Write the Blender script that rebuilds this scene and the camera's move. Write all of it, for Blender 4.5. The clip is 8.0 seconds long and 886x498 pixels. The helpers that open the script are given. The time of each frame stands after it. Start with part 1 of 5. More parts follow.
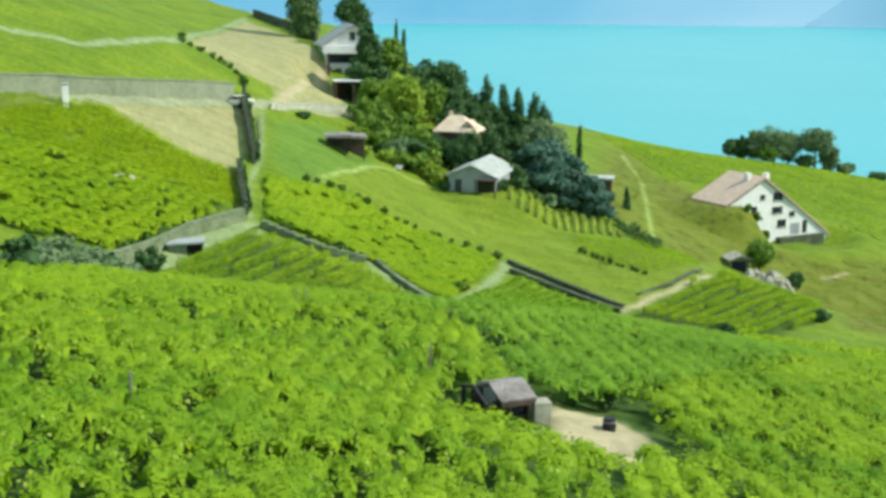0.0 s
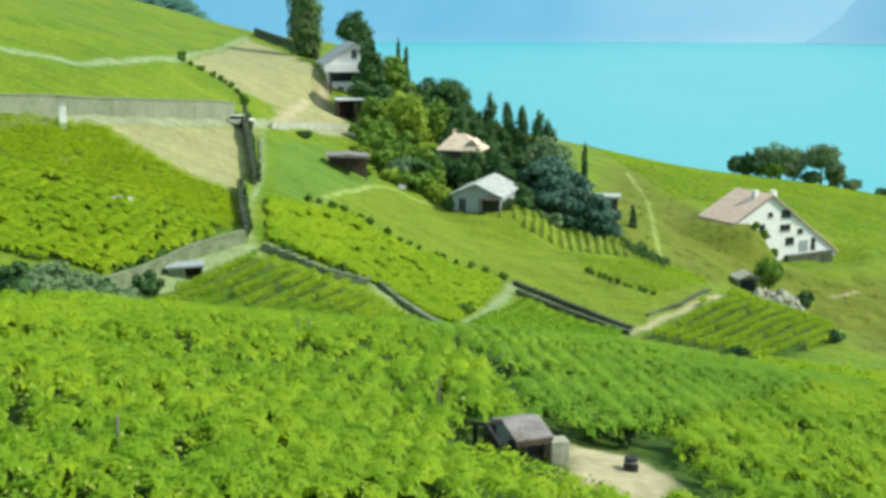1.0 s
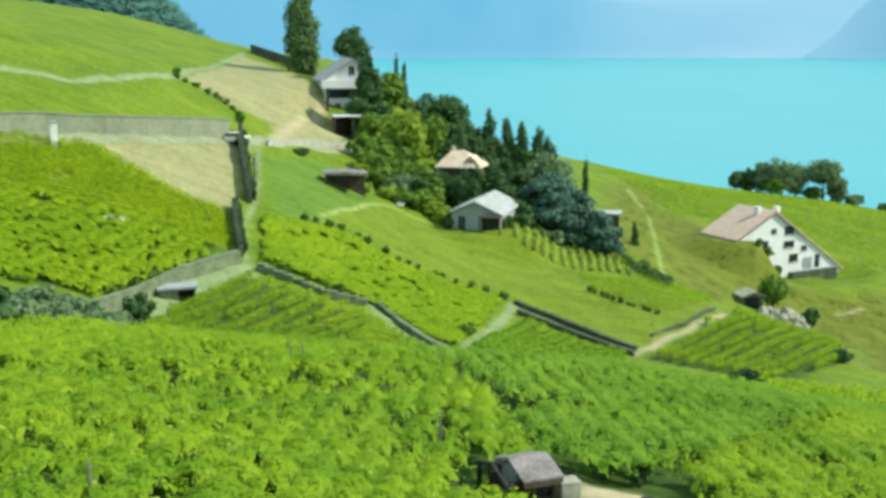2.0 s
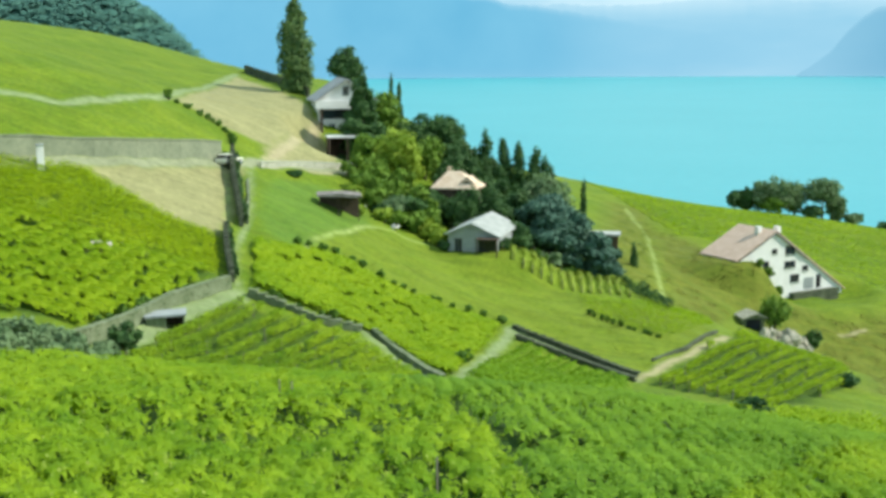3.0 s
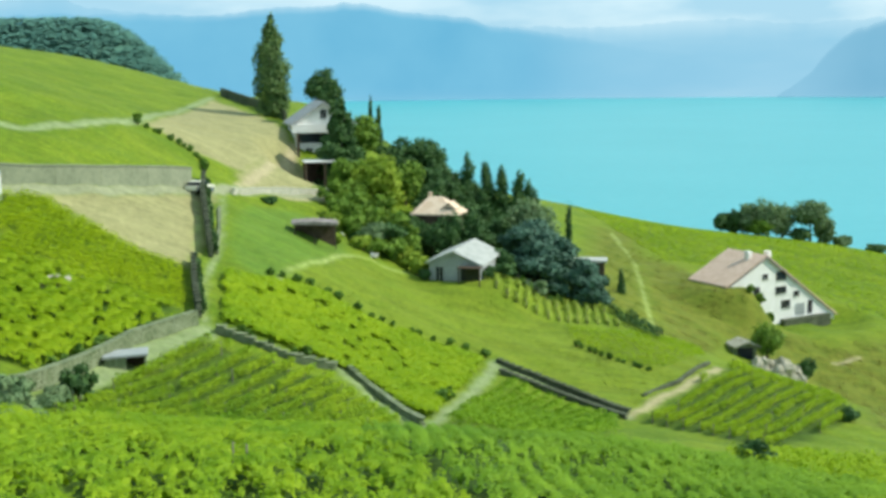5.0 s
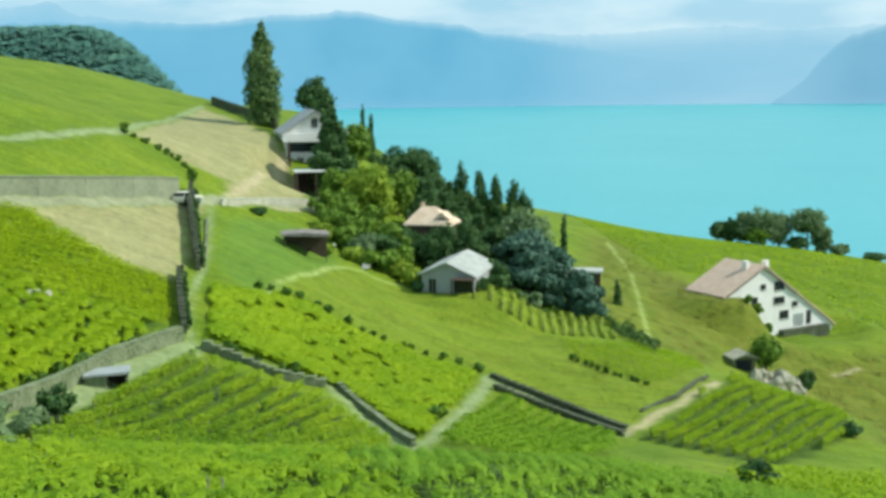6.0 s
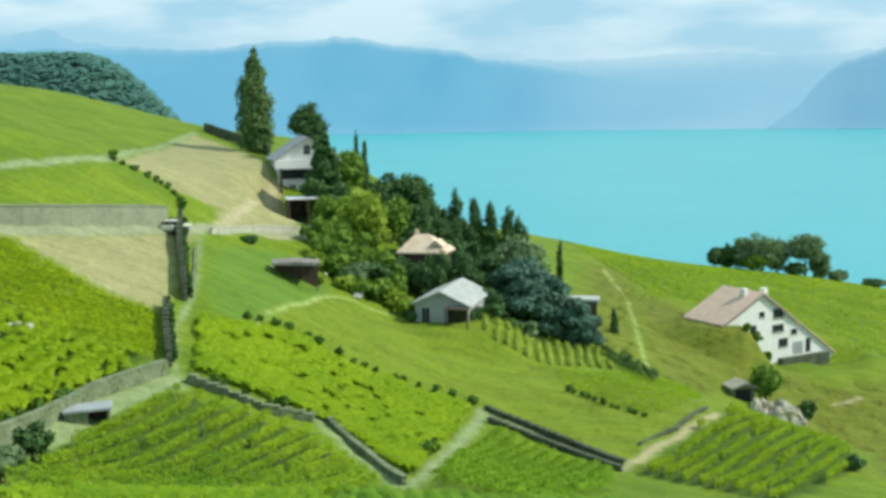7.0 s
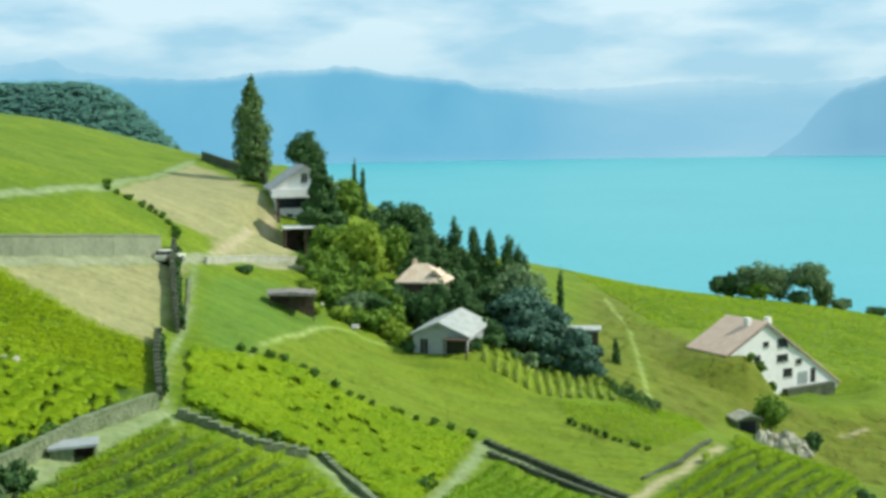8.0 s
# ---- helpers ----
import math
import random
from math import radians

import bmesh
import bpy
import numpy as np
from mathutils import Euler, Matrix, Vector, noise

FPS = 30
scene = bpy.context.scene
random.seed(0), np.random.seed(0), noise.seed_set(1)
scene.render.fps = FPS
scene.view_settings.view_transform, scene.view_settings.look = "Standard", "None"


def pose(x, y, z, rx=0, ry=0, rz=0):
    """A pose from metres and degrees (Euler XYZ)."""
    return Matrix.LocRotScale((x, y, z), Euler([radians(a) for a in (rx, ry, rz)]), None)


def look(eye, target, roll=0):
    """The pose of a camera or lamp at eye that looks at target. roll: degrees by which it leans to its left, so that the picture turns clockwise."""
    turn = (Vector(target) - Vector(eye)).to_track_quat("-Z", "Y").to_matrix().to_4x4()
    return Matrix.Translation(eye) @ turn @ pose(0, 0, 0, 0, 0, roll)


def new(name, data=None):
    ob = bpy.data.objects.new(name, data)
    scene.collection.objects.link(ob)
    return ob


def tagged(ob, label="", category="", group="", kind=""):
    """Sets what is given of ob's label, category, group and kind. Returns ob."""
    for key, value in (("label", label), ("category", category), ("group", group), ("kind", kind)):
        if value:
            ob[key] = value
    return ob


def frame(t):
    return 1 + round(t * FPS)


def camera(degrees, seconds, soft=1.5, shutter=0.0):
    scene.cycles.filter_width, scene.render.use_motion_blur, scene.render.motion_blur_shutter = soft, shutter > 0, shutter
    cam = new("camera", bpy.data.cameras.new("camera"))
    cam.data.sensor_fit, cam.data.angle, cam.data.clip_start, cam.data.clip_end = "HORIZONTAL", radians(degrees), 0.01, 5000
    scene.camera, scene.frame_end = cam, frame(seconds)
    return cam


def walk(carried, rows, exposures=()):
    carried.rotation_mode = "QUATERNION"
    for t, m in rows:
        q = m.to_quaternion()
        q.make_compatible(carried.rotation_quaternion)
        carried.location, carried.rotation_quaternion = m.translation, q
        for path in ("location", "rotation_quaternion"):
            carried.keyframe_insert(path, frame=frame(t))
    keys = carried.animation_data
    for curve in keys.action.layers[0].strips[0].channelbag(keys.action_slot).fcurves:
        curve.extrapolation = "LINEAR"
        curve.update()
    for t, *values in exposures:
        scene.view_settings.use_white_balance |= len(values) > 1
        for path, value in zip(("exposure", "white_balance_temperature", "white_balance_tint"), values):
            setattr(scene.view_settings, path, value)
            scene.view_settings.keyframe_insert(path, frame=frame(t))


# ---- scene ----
cam = camera(42.0, 8.0, soft=3.5)
# seconds, x, y, z, yaw, pitch, roll
ROWS = [
    (0.0, 0.000, 0.000, 95.000, 0.002, -12.214, 0.350),
    (0.5, -0.128, 1.210, 94.924, 0.085, -11.761, 0.188),
    (1.0, -0.257, 2.616, 94.864, 0.126, -11.344, 0.026),
    (1.5, -0.358, 3.981, 94.700, 0.096, -11.004, -0.079),
    (3.0, -0.328, 8.250, 94.643, -0.136, -9.601, -0.424),
    (3.5, -0.254, 9.761, 94.601, -0.381, -9.328, -0.535),
    (4.0, -0.155, 11.319, 94.589, -0.664, -8.990, -0.589),
    (4.5, -0.007, 12.757, 94.570, -0.821, -8.686, -0.615),
    (6.0, 0.437, 17.097, 94.666, -1.212, -8.171, -0.746),
    (6.5, 0.697, 18.360, 94.702, -1.313, -7.653, -0.804),
    (7.0, 0.900, 19.589, 94.773, -1.389, -6.935, -0.839),
    (7.5, 1.067, 20.763, 94.715, -1.406, -6.215, -0.901),
    (8.0, 1.285, 21.959, 94.634, -1.357, -5.524, -0.966),
]
walk(cam, [(t, pose(x, y, z, 90 + pitch, 0, yaw) @ pose(0, 0, 0, 0, 0, roll)) for t, x, y, z, yaw, pitch, roll in ROWS], [(0, 0.10), (4, 0.05), (6, -0.04), (8, -0.08)])

# ---------------------------------------------------------------- light
SUN_DIR = Vector((0.95, -0.03, 0.84)).normalized()  # towards the sun
sun = new("sun", bpy.data.lights.new("sun", "SUN"))
sun.data.energy, sun.data.angle, sun.data.color = 4.9, radians(0.6), (0.985, 0.955, 0.86)
sun.matrix_world = look(SUN_DIR * 400 + Vector((0, 100, 80)), (0, 100, 80))

world = bpy.data.worlds.new("sky")
scene.world = world
world.use_nodes = True
wt = world.node_tree
wt.nodes.clear()
w_out, w_bg = wt.nodes.new("ShaderNodeOutputWorld"), wt.nodes.new("ShaderNodeBackground")
w_sky, w_mix, w_noise = wt.nodes.new("ShaderNodeTexSky"), wt.nodes.new("ShaderNodeMix"), wt.nodes.new("ShaderNodeTexNoise")
w_ramp, w_map, w_co = wt.nodes.new("ShaderNodeValToRGB"), wt.nodes.new("ShaderNodeMapping"), wt.nodes.new("ShaderNodeTexCoord")
w_sky.sky_type, w_sky.sun_disc = "NISHITA", False
w_sky.sun_elevation = math.asin(SUN_DIR.z)
w_sky.sun_rotation = math.atan2(SUN_DIR.x, SUN_DIR.y)
w_cloud, w_up, w_low, w_thick = (wt.nodes.new(k) for k in ("ShaderNodeMix", "ShaderNodeSeparateXYZ", "ShaderNodeMapRange", "ShaderNodeMath"))
w_cloud.data_type, w_thick.operation = "RGBA", "MULTIPLY"
w_mix.data_type = "RGBA"
w_map.inputs["Scale"].default_value = (4.6, 4.6, 17.0)
w_noise.inputs["Scale"].default_value, w_noise.inputs["Detail"].default_value = 1.6, 6.0
w_ramp.color_ramp.elements[0].position, w_ramp.color_ramp.elements[1].position = 0.40, 0.60
w_cloud.inputs["A"].default_value, w_cloud.inputs["B"].default_value = (3.5, 6.3, 8.0, 1), (6.5, 8.5, 9.3, 1)
# thinner cloud towards the horizon, where the haze lies
w_low.inputs["From Min"].default_value, w_low.inputs["From Max"].default_value = 0.03, 0.10
w_low.inputs["To Min"].default_value, w_low.inputs["To Max"].default_value = 0.55, 1.0
w_mix.inputs["Factor"].default_value = 0.86
wt.links.new(w_co.outputs["Generated"], w_map.inputs["Vector"])
wt.links.new(w_map.outputs["Vector"], w_noise.inputs["Vector"])
wt.links.new(w_noise.outputs["Fac"], w_ramp.inputs["Fac"])
wt.links.new(w_co.outputs["Generated"], w_up.inputs["Vector"])
wt.links.new(w_up.outputs["Z"], w_low.inputs["Value"])
wt.links.new(w_ramp.outputs["Color"], w_thick.inputs[0])
wt.links.new(w_low.outputs["Result"], w_thick.inputs[1])
wt.links.new(w_thick.outputs[0], w_cloud.inputs["Factor"])
wt.links.new(w_cloud.outputs["Result"], w_mix.inputs["B"])
wt.links.new(w_sky.outputs["Color"], w_mix.inputs["A"])
wt.links.new(w_mix.outputs["Result"], w_bg.inputs["Color"])
w_bg.inputs["Strength"].default_value = 0.118
wt.links.new(w_bg.outputs["Background"], w_out.inputs["Surface"])
scene.view_settings.exposure = 0.0


# ---------------------------------------------------------------- materials
def material(name, colour, second, scale=1.0, rough=0.9, bump=0.0, fine=6.0, island=0.0, translucent=0.0, metal=0.0):
    """Two colours mixed by noise at two scales; island: strength of the variation from leaf to leaf."""
    m = bpy.data.materials.new(name)
    m.use_nodes = True
    nt = m.node_tree
    bsdf = nt.nodes["Principled BSDF"]
    bsdf.inputs["Roughness"].default_value, bsdf.inputs["Metallic"].default_value = rough, metal
    bsdf.inputs["Specular IOR Level"].default_value = 0.25
    co = nt.nodes.new("ShaderNodeNewGeometry")
    coarse, grain = nt.nodes.new("ShaderNodeTexNoise"), nt.nodes.new("ShaderNodeTexNoise")
    coarse.inputs["Scale"].default_value, coarse.inputs["Detail"].default_value = scale, 3.0
    grain.inputs["Scale"].default_value, grain.inputs["Detail"].default_value = scale * fine, 4.0
    for n in (coarse, grain):
        nt.links.new(co.outputs["Position"], n.inputs["Vector"])
    add = nt.nodes.new("ShaderNodeMath")
    add.operation = "ADD"
    half = nt.nodes.new("ShaderNodeMath")
    half.operation, half.inputs[1].default_value = "MULTIPLY", 0.5
    nt.links.new(coarse.outputs["Fac"], add.inputs[0])
    nt.links.new(grain.outputs["Fac"], add.inputs[1])
    nt.links.new(add.outputs[0], half.inputs[0])
    spread = nt.nodes.new("ShaderNodeMapRange")
    spread.inputs["From Min"].default_value, spread.inputs["From Max"].default_value = 0.36, 0.64
    nt.links.new(half.outputs[0], spread.inputs["Value"])
    mix = nt.nodes.new("ShaderNodeMix")
    mix.data_type = "RGBA"
    mix.inputs["A"].default_value, mix.inputs["B"].default_value = (*colour, 1), (*second, 1)
    if island:
        blend = nt.nodes.new("ShaderNodeMix")
        blend.inputs["Factor"].default_value = island
        nt.links.new(spread.outputs[0], blend.inputs["A"])
        nt.links.new(co.outputs["Random Per Island"], blend.inputs["B"])
        nt.links.new(blend.outputs["Result"], mix.inputs["Factor"])
    else:
        nt.links.new(spread.outputs[0], mix.inputs["Factor"])
    nt.links.new(mix.outputs["Result"], bsdf.inputs["Base Color"])
    if bump:
        b = nt.nodes.new("ShaderNodeBump")
        b.inputs["Strength"].default_value, b.inputs["Distance"].default_value = bump, 0.1
        nt.links.new(grain.outputs["Fac"], b.inputs["Height"])
        nt.links.new(b.outputs["Normal"], bsdf.inputs["Normal"])
    if translucent:
        tr, both = nt.nodes.new("ShaderNodeBsdfTranslucent"), nt.nodes.new("ShaderNodeMixShader")
        both.inputs["Fac"].default_value = translucent
        nt.links.new(mix.outputs["Result"], tr.inputs["Color"])
        nt.links.new(bsdf.outputs["BSDF"], both.inputs[1])
        nt.links.new(tr.outputs["BSDF"], both.inputs[2])
        nt.links.new(both.outputs["Shader"], nt.nodes["Material Output"].inputs["Surface"])
    return m


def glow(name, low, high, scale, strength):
    """Distance seen through air, its haze painted as a soft blue glow with faint slopes, fading out where the attribute
    air falls.
    """
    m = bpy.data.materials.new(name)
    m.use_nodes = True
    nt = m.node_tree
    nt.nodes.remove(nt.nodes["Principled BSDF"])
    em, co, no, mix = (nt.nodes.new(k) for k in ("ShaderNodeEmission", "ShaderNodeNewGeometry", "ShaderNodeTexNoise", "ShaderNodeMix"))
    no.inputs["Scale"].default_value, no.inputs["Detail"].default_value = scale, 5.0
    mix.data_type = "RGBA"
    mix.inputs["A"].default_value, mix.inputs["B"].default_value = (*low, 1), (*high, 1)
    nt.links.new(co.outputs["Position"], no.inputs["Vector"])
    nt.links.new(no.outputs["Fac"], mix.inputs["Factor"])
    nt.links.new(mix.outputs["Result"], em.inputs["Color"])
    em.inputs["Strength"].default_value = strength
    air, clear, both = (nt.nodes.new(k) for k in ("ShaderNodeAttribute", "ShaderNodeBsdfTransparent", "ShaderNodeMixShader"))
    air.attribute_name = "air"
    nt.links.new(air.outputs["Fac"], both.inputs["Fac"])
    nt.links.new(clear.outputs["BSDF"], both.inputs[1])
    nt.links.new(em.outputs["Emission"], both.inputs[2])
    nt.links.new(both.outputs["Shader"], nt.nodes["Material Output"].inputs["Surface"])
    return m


M_VINE = material("vine_leaves", (0.125, 0.265, 0.004), (0.32, 0.445, 0.008), 0.09, 0.7, fine=6, island=0.1, translucent=0.28)
M_VINE_DEEP = material("deep_green_vine_leaves", (0.105, 0.24, 0.009), (0.24, 0.395, 0.018), 0.09, 0.7, fine=6, island=0.1, translucent=0.28)
M_VINE_MID = material("mid_green_vine_leaves", (0.09, 0.22, 0.005), (0.26, 0.42, 0.012), 0.12, 0.7, fine=9, island=0.5, translucent=0.4)
M_VINE_YELLOW = material("yellow_vine_leaves", (0.185, 0.325, 0.002), (0.325, 0.445, 0.005), 0.12, 0.7, fine=6, island=0.2, translucent=0.4)
M_VINE_GOLD = material("golden_green_vine_leaves", (0.29, 0.42, 0.003), (0.42, 0.53, 0.008), 0.12, 0.7, fine=6, island=0.2, translucent=0.4)
M_VINE_PALE = material("pale_vine_leaves", (0.24, 0.35, 0.03), (0.44, 0.52, 0.09), 0.12, 0.7, fine=9, island=0.5, translucent=0.35)
M_TUFT = material("dry_grass_tufts", (0.10, 0.14, 0.012), (0.27, 0.25, 0.05), 0.3, 0.85, island=0.6, translucent=0.3)
M_TURF = material("meadow_grass_tufts", (0.09, 0.16, 0.006), (0.21, 0.255, 0.016), 0.25, 0.85, island=0.5, translucent=0.3)
M_LEAF = material("leaves", (0.045, 0.125, 0.010), (0.25, 0.39, 0.045), 0.75, 0.7, fine=4, island=0.3, translucent=0.3)
M_LEAF_POPLAR = material("poplar_leaves", (0.028, 0.085, 0.028), (0.19, 0.29, 0.08), 0.6, 0.7, fine=4, island=0.3, translucent=0.25)
M_LEAF_EDGE = material("hedge_leaves", (0.05, 0.125, 0.014), (0.14, 0.26, 0.03), 0.3, 0.7, island=0.6, translucent=0.2)
M_LEAF_DARK = material("dark_leaves", (0.020, 0.068, 0.022), (0.095, 0.19, 0.045), 0.75, 0.7, fine=4, island=0.3, translucent=0.2)
M_LEAF_BLUE = material("cedar_needles", (0.020, 0.072, 0.050), (0.125, 0.235, 0.155), 0.7, 0.7, fine=4, island=0.3, translucent=0.2)
M_LEAF_YELLOW = material("yellow_green_leaves", (0.14, 0.25, 0.015), (0.42, 0.52, 0.06), 0.7, 0.7, fine=4, island=0.3, translucent=0.35)
M_LEAF_GREY = material("grey_green_leaves", (0.08, 0.16, 0.06), (0.25, 0.35, 0.16), 0.7, 0.7, fine=4, island=0.3, translucent=0.3)
M_BLOSSOM = material("white_blossom", (0.62, 0.62, 0.55), (0.80, 0.80, 0.74), 1.0, 0.8, island=0.5, translucent=0.2)
M_BARK = material("bark", (0.09, 0.07, 0.05), (0.20, 0.16, 0.12), 2.0, 0.95, 0.6)
M_STONE = material("dry_stone", (0.10, 0.135, 0.06), (0.235, 0.27, 0.16), 0.8, 0.95, 0.5)
M_STONE_PALE = material("pale_stone", (0.34, 0.35, 0.25), (0.55, 0.54, 0.43), 0.8, 0.95, 0.4)
M_CONCRETE = material("stained_concrete", (0.18, 0.205, 0.13), (0.27, 0.295, 0.19), 0.35, 0.95, 0.25)
# darker copy of the dry stone, for the walls that read near black
M_STONE_DARK = material("dark_stone", (0.04, 0.052, 0.028), (0.12, 0.138, 0.085), 0.8, 0.95, 0.5)
M_PLASTER = material("white_plaster", (0.66, 0.65, 0.60), (0.82, 0.81, 0.77), 0.7, 0.9, 0.2)
M_GREY = material("grey_plaster", (0.26, 0.285, 0.275), (0.35, 0.375, 0.36), 0.7, 0.9, 0.2)
M_TILE = material("pale_roof_tiles", (0.49, 0.34, 0.25), (0.64, 0.48, 0.37), 0.9, 0.9, 0.4)
M_ORANGE = material("orange_roof_tiles", (0.54, 0.38, 0.25), (0.72, 0.59, 0.45), 0.9, 0.9, 0.4)
M_SLATE = material("light_grey_roof", (0.30, 0.32, 0.29), (0.50, 0.51, 0.47), 0.9, 0.85, 0.3)
M_SLATE_DARK = material("grey_slate_roof", (0.26, 0.27, 0.27), (0.38, 0.39, 0.39), 0.9, 0.85, 0.3)
M_BROWN = material("weathered_boards", (0.14, 0.12, 0.105), (0.31, 0.28, 0.255), 1.5, 0.9, 0.4)
M_GLASS = material("dark_window_glass", (0.015, 0.018, 0.02), (0.03, 0.035, 0.04), 1.0, 0.12)
M_WOOD = material("dark_wood", (0.05, 0.035, 0.025), (0.12, 0.085, 0.06), 2.0, 0.85, 0.3)
M_POST = material("grey_vine_post", (0.16, 0.14, 0.11), (0.28, 0.25, 0.20), 3.0, 0.9)
M_PAINT = material("cream_car_paint", (0.60, 0.60, 0.47), (0.66, 0.66, 0.53), 0.5, 0.3)
M_RUBBER = material("black_rubber", (0.02, 0.02, 0.02), (0.04, 0.04, 0.04), 3.0, 0.9)
M_STEEL = material("wheel_steel", (0.45, 0.45, 0.46), (0.6, 0.6, 0.6), 3.0, 0.35, metal=1.0)
M_GRAVEL = material("pale_gravel", (0.24, 0.23, 0.16), (0.46, 0.43, 0.33), 0.5, 0.95, 0.4)
# leaf green shifted to pale teal: the haze of distance is in the colour
M_WOOD_HAZE = material("far_wood", (0.07, 0.185, 0.145), (0.10, 0.23, 0.17), 0.02, 0.95)


# ---------------------------------------------------------------- the lie of the land
GRID_X = np.array([-150, -85, -45, -20, 5, 30, 60, 100, 180.0])
GRID_Y = np.array([20, 45, 70, 95, 120, 145, 170, 210, 300, 450.0])
# heights above the lake, a row for each GRID_Y
HEIGHTS = np.array([
    [96.9, 90.1, 86.9, 84.6, 81.9, 77.3, 70.3, 60.5, 39.9],
    [101.1, 89.3, 83.9, 82, 78.6, 73.6, 66.8, 57, 36.7],
    [105.3, 89.2, 80.4, 77.2, 74.7, 70.6, 63.2, 53.4, 33.6],
    [109, 90.9, 78.5, 70.5, 68.8, 65.4, 59.2, 50.1, 31],
    [111.7, 94.6, 81.1, 73, 64.3, 60.8, 56.5, 46.9, 29.1],
    [113, 99.4, 87.2, 76.6, 65.7, 61.4, 53.1, 44.3, 28.3],
    [113.2, 102.5, 90.9, 78.2, 67.3, 60.4, 48.1, 44, 28.9],
    [110, 100.4, 89.7, 85.3, 73.9, 63.1, 57.4, 48.1, 31.8],
    [105, 99.6, 90, 85.1, 69.6, 63.6, 56.9, 51.6, 36.4],
    [84, 74, 64, 56, 46, 37.2, 25.5, 17.9, 10],
])


def spline(knots, v):
    """Weights of a smooth curve through uneven knots."""
    v = np.clip(v, knots[0], knots[-1] - 1e-6)
    i = np.searchsorted(knots, v, side="right") - 1
    h, n, r = knots[i + 1] - knots[i], len(knots), np.arange(len(v))
    s = (v - knots[i]) / h
    w = np.zeros((len(v), n))
    np.add.at(w, (r, i), 2 * s**3 - 3 * s**2 + 1)
    np.add.at(w, (r, i + 1), 3 * s**2 - 2 * s**3)
    for k, slope in ((i, s**3 - 2 * s**2 + s), (i + 1, s**3 - s**2)):
        a, b = np.maximum(k - 1, 0), np.minimum(k + 1, n - 1)
        d = slope * h / (knots[b] - knots[a])
        np.add.at(w, (r, b), d)
        np.add.at(w, (r, a), -d)
    return w


def step(a, b, v):
    s = np.clip((v - a) / (b - a), 0, 1)
    return s * s * (3 - 2 * s)


# levelled ground round the houses: x, y, radius, height
PADS = [(61.5, 198.2, 9.0, 52.8), (69.0, 203.0, 8.0, 52.0), (5.5, 163.0, 13.0, 68.6), (48.4, 197.6, 9.0, 60.2), (45.8, 202.4, 11.0, 60.4), (-15.4, 193.5, 11.0, 77.6)]


def land(x, y):
    """Height of the ground over the lake."""
    x, y = np.atleast_1d(np.asarray(x, float)), np.atleast_1d(np.asarray(y, float))
    z = np.einsum("ni,nj,ji->n", spline(GRID_X, x), spline(GRID_Y, y), HEIGHTS)
    for px, py, r, level in PADS:
        w = 1 - step(0.3 * r, r, np.hypot(x - px, y - py))
        z = z + (level - z) * w
    z = z - np.clip(x - 180, 0, 400) * 0.15 + np.clip(-150 - x, 0, 300) * 0.12 * (1 - step(230, 320, y))
    z = z * (1 - step(430, 800, y)) - 12 * step(430, 800, y)
    hill = 166 * step(195, 425, -x) * step(1300, 1520, y) * (1 - step(1560, 1720, y)) + 12 * step(190, 235, -x) * step(1250, 1300, y)
    return z + hill


def ground_z(x, y):
    return float(land(x, y)[0])


def inside(poly, x, y):
    """Which points lie in a polygon."""
    x, y = np.asarray(x, float), np.asarray(y, float)
    hit = np.zeros(x.shape, bool)
    for (ax, ay), (bx, by) in zip(poly, poly[1:] + poly[:1]):
        cross = ((ay > y) != (by > y)) & (x < (bx - ax) * (y - ay) / (by - ay + 1e-12) + ax)
        hit ^= cross
    return hit


def edge_distance(poly, x, y, closed=True):
    best = np.full(np.shape(x), 1e9)
    for (ax, ay), (bx, by) in zip(poly, poly[1:] + poly[:1] if closed else poly[1:]):
        dx, dy = bx - ax, by - ay
        s = np.clip(((x - ax) * dx + (y - ay) * dy) / (dx * dx + dy * dy + 1e-9), 0, 1)
        best = np.minimum(best, np.hypot(x - ax - s * dx, y - ay - s * dy))
    return best


def mesh_from(name, verts, faces, mats, smooth=False):
    """A mesh object from arrays: verts (n, 3), faces (m, 3 or 4)."""
    verts, faces = np.asarray(verts, np.float32), np.asarray(faces, np.int32)
    me = bpy.data.meshes.new(name)
    me.vertices.add(len(verts))
    me.vertices.foreach_set("co", verts.ravel())
    k = faces.shape[1]
    me.loops.add(faces.size)
    me.loops.foreach_set("vertex_index", faces.ravel())
    me.polygons.add(len(faces))
    me.polygons.foreach_set("loop_start", np.arange(0, faces.size, k, dtype=np.int32))
    me.polygons.foreach_set("loop_total", np.full(len(faces), k, np.int32))
    me.polygons.foreach_set("use_smooth", np.full(len(faces), smooth))
    for m in mats if isinstance(mats, (list, tuple)) else [mats]:
        me.materials.append(m)
    me.update(calc_edges=True)
    me.validate()
    return new(name, me)


# paths and fields in plan
ROAD = [(-64, 121.4), (-49, 126.4), (-44, 132.2), (-41, 135.1), (-38.9, 137.1), (-35.2, 141.2), (-31.5, 146.9), (-27.6, 155.2), (-25.6, 163.2), (-22.4, 170.6), (-17, 177.6), (-12, 184)]
UPPER_PATH = [(-70, 140), (-46.6, 151.6), (-42.7, 159.7), (-39.7, 174.4), (-41.6, 210.7), (-43.2, 254.5)]
LANE = [(-25.2, 160), (-23.6, 149), (-22.4, 142), (-21.9, 134), (-21.5, 126), (-20.6, 119.6), (-19.3, 116.4)]
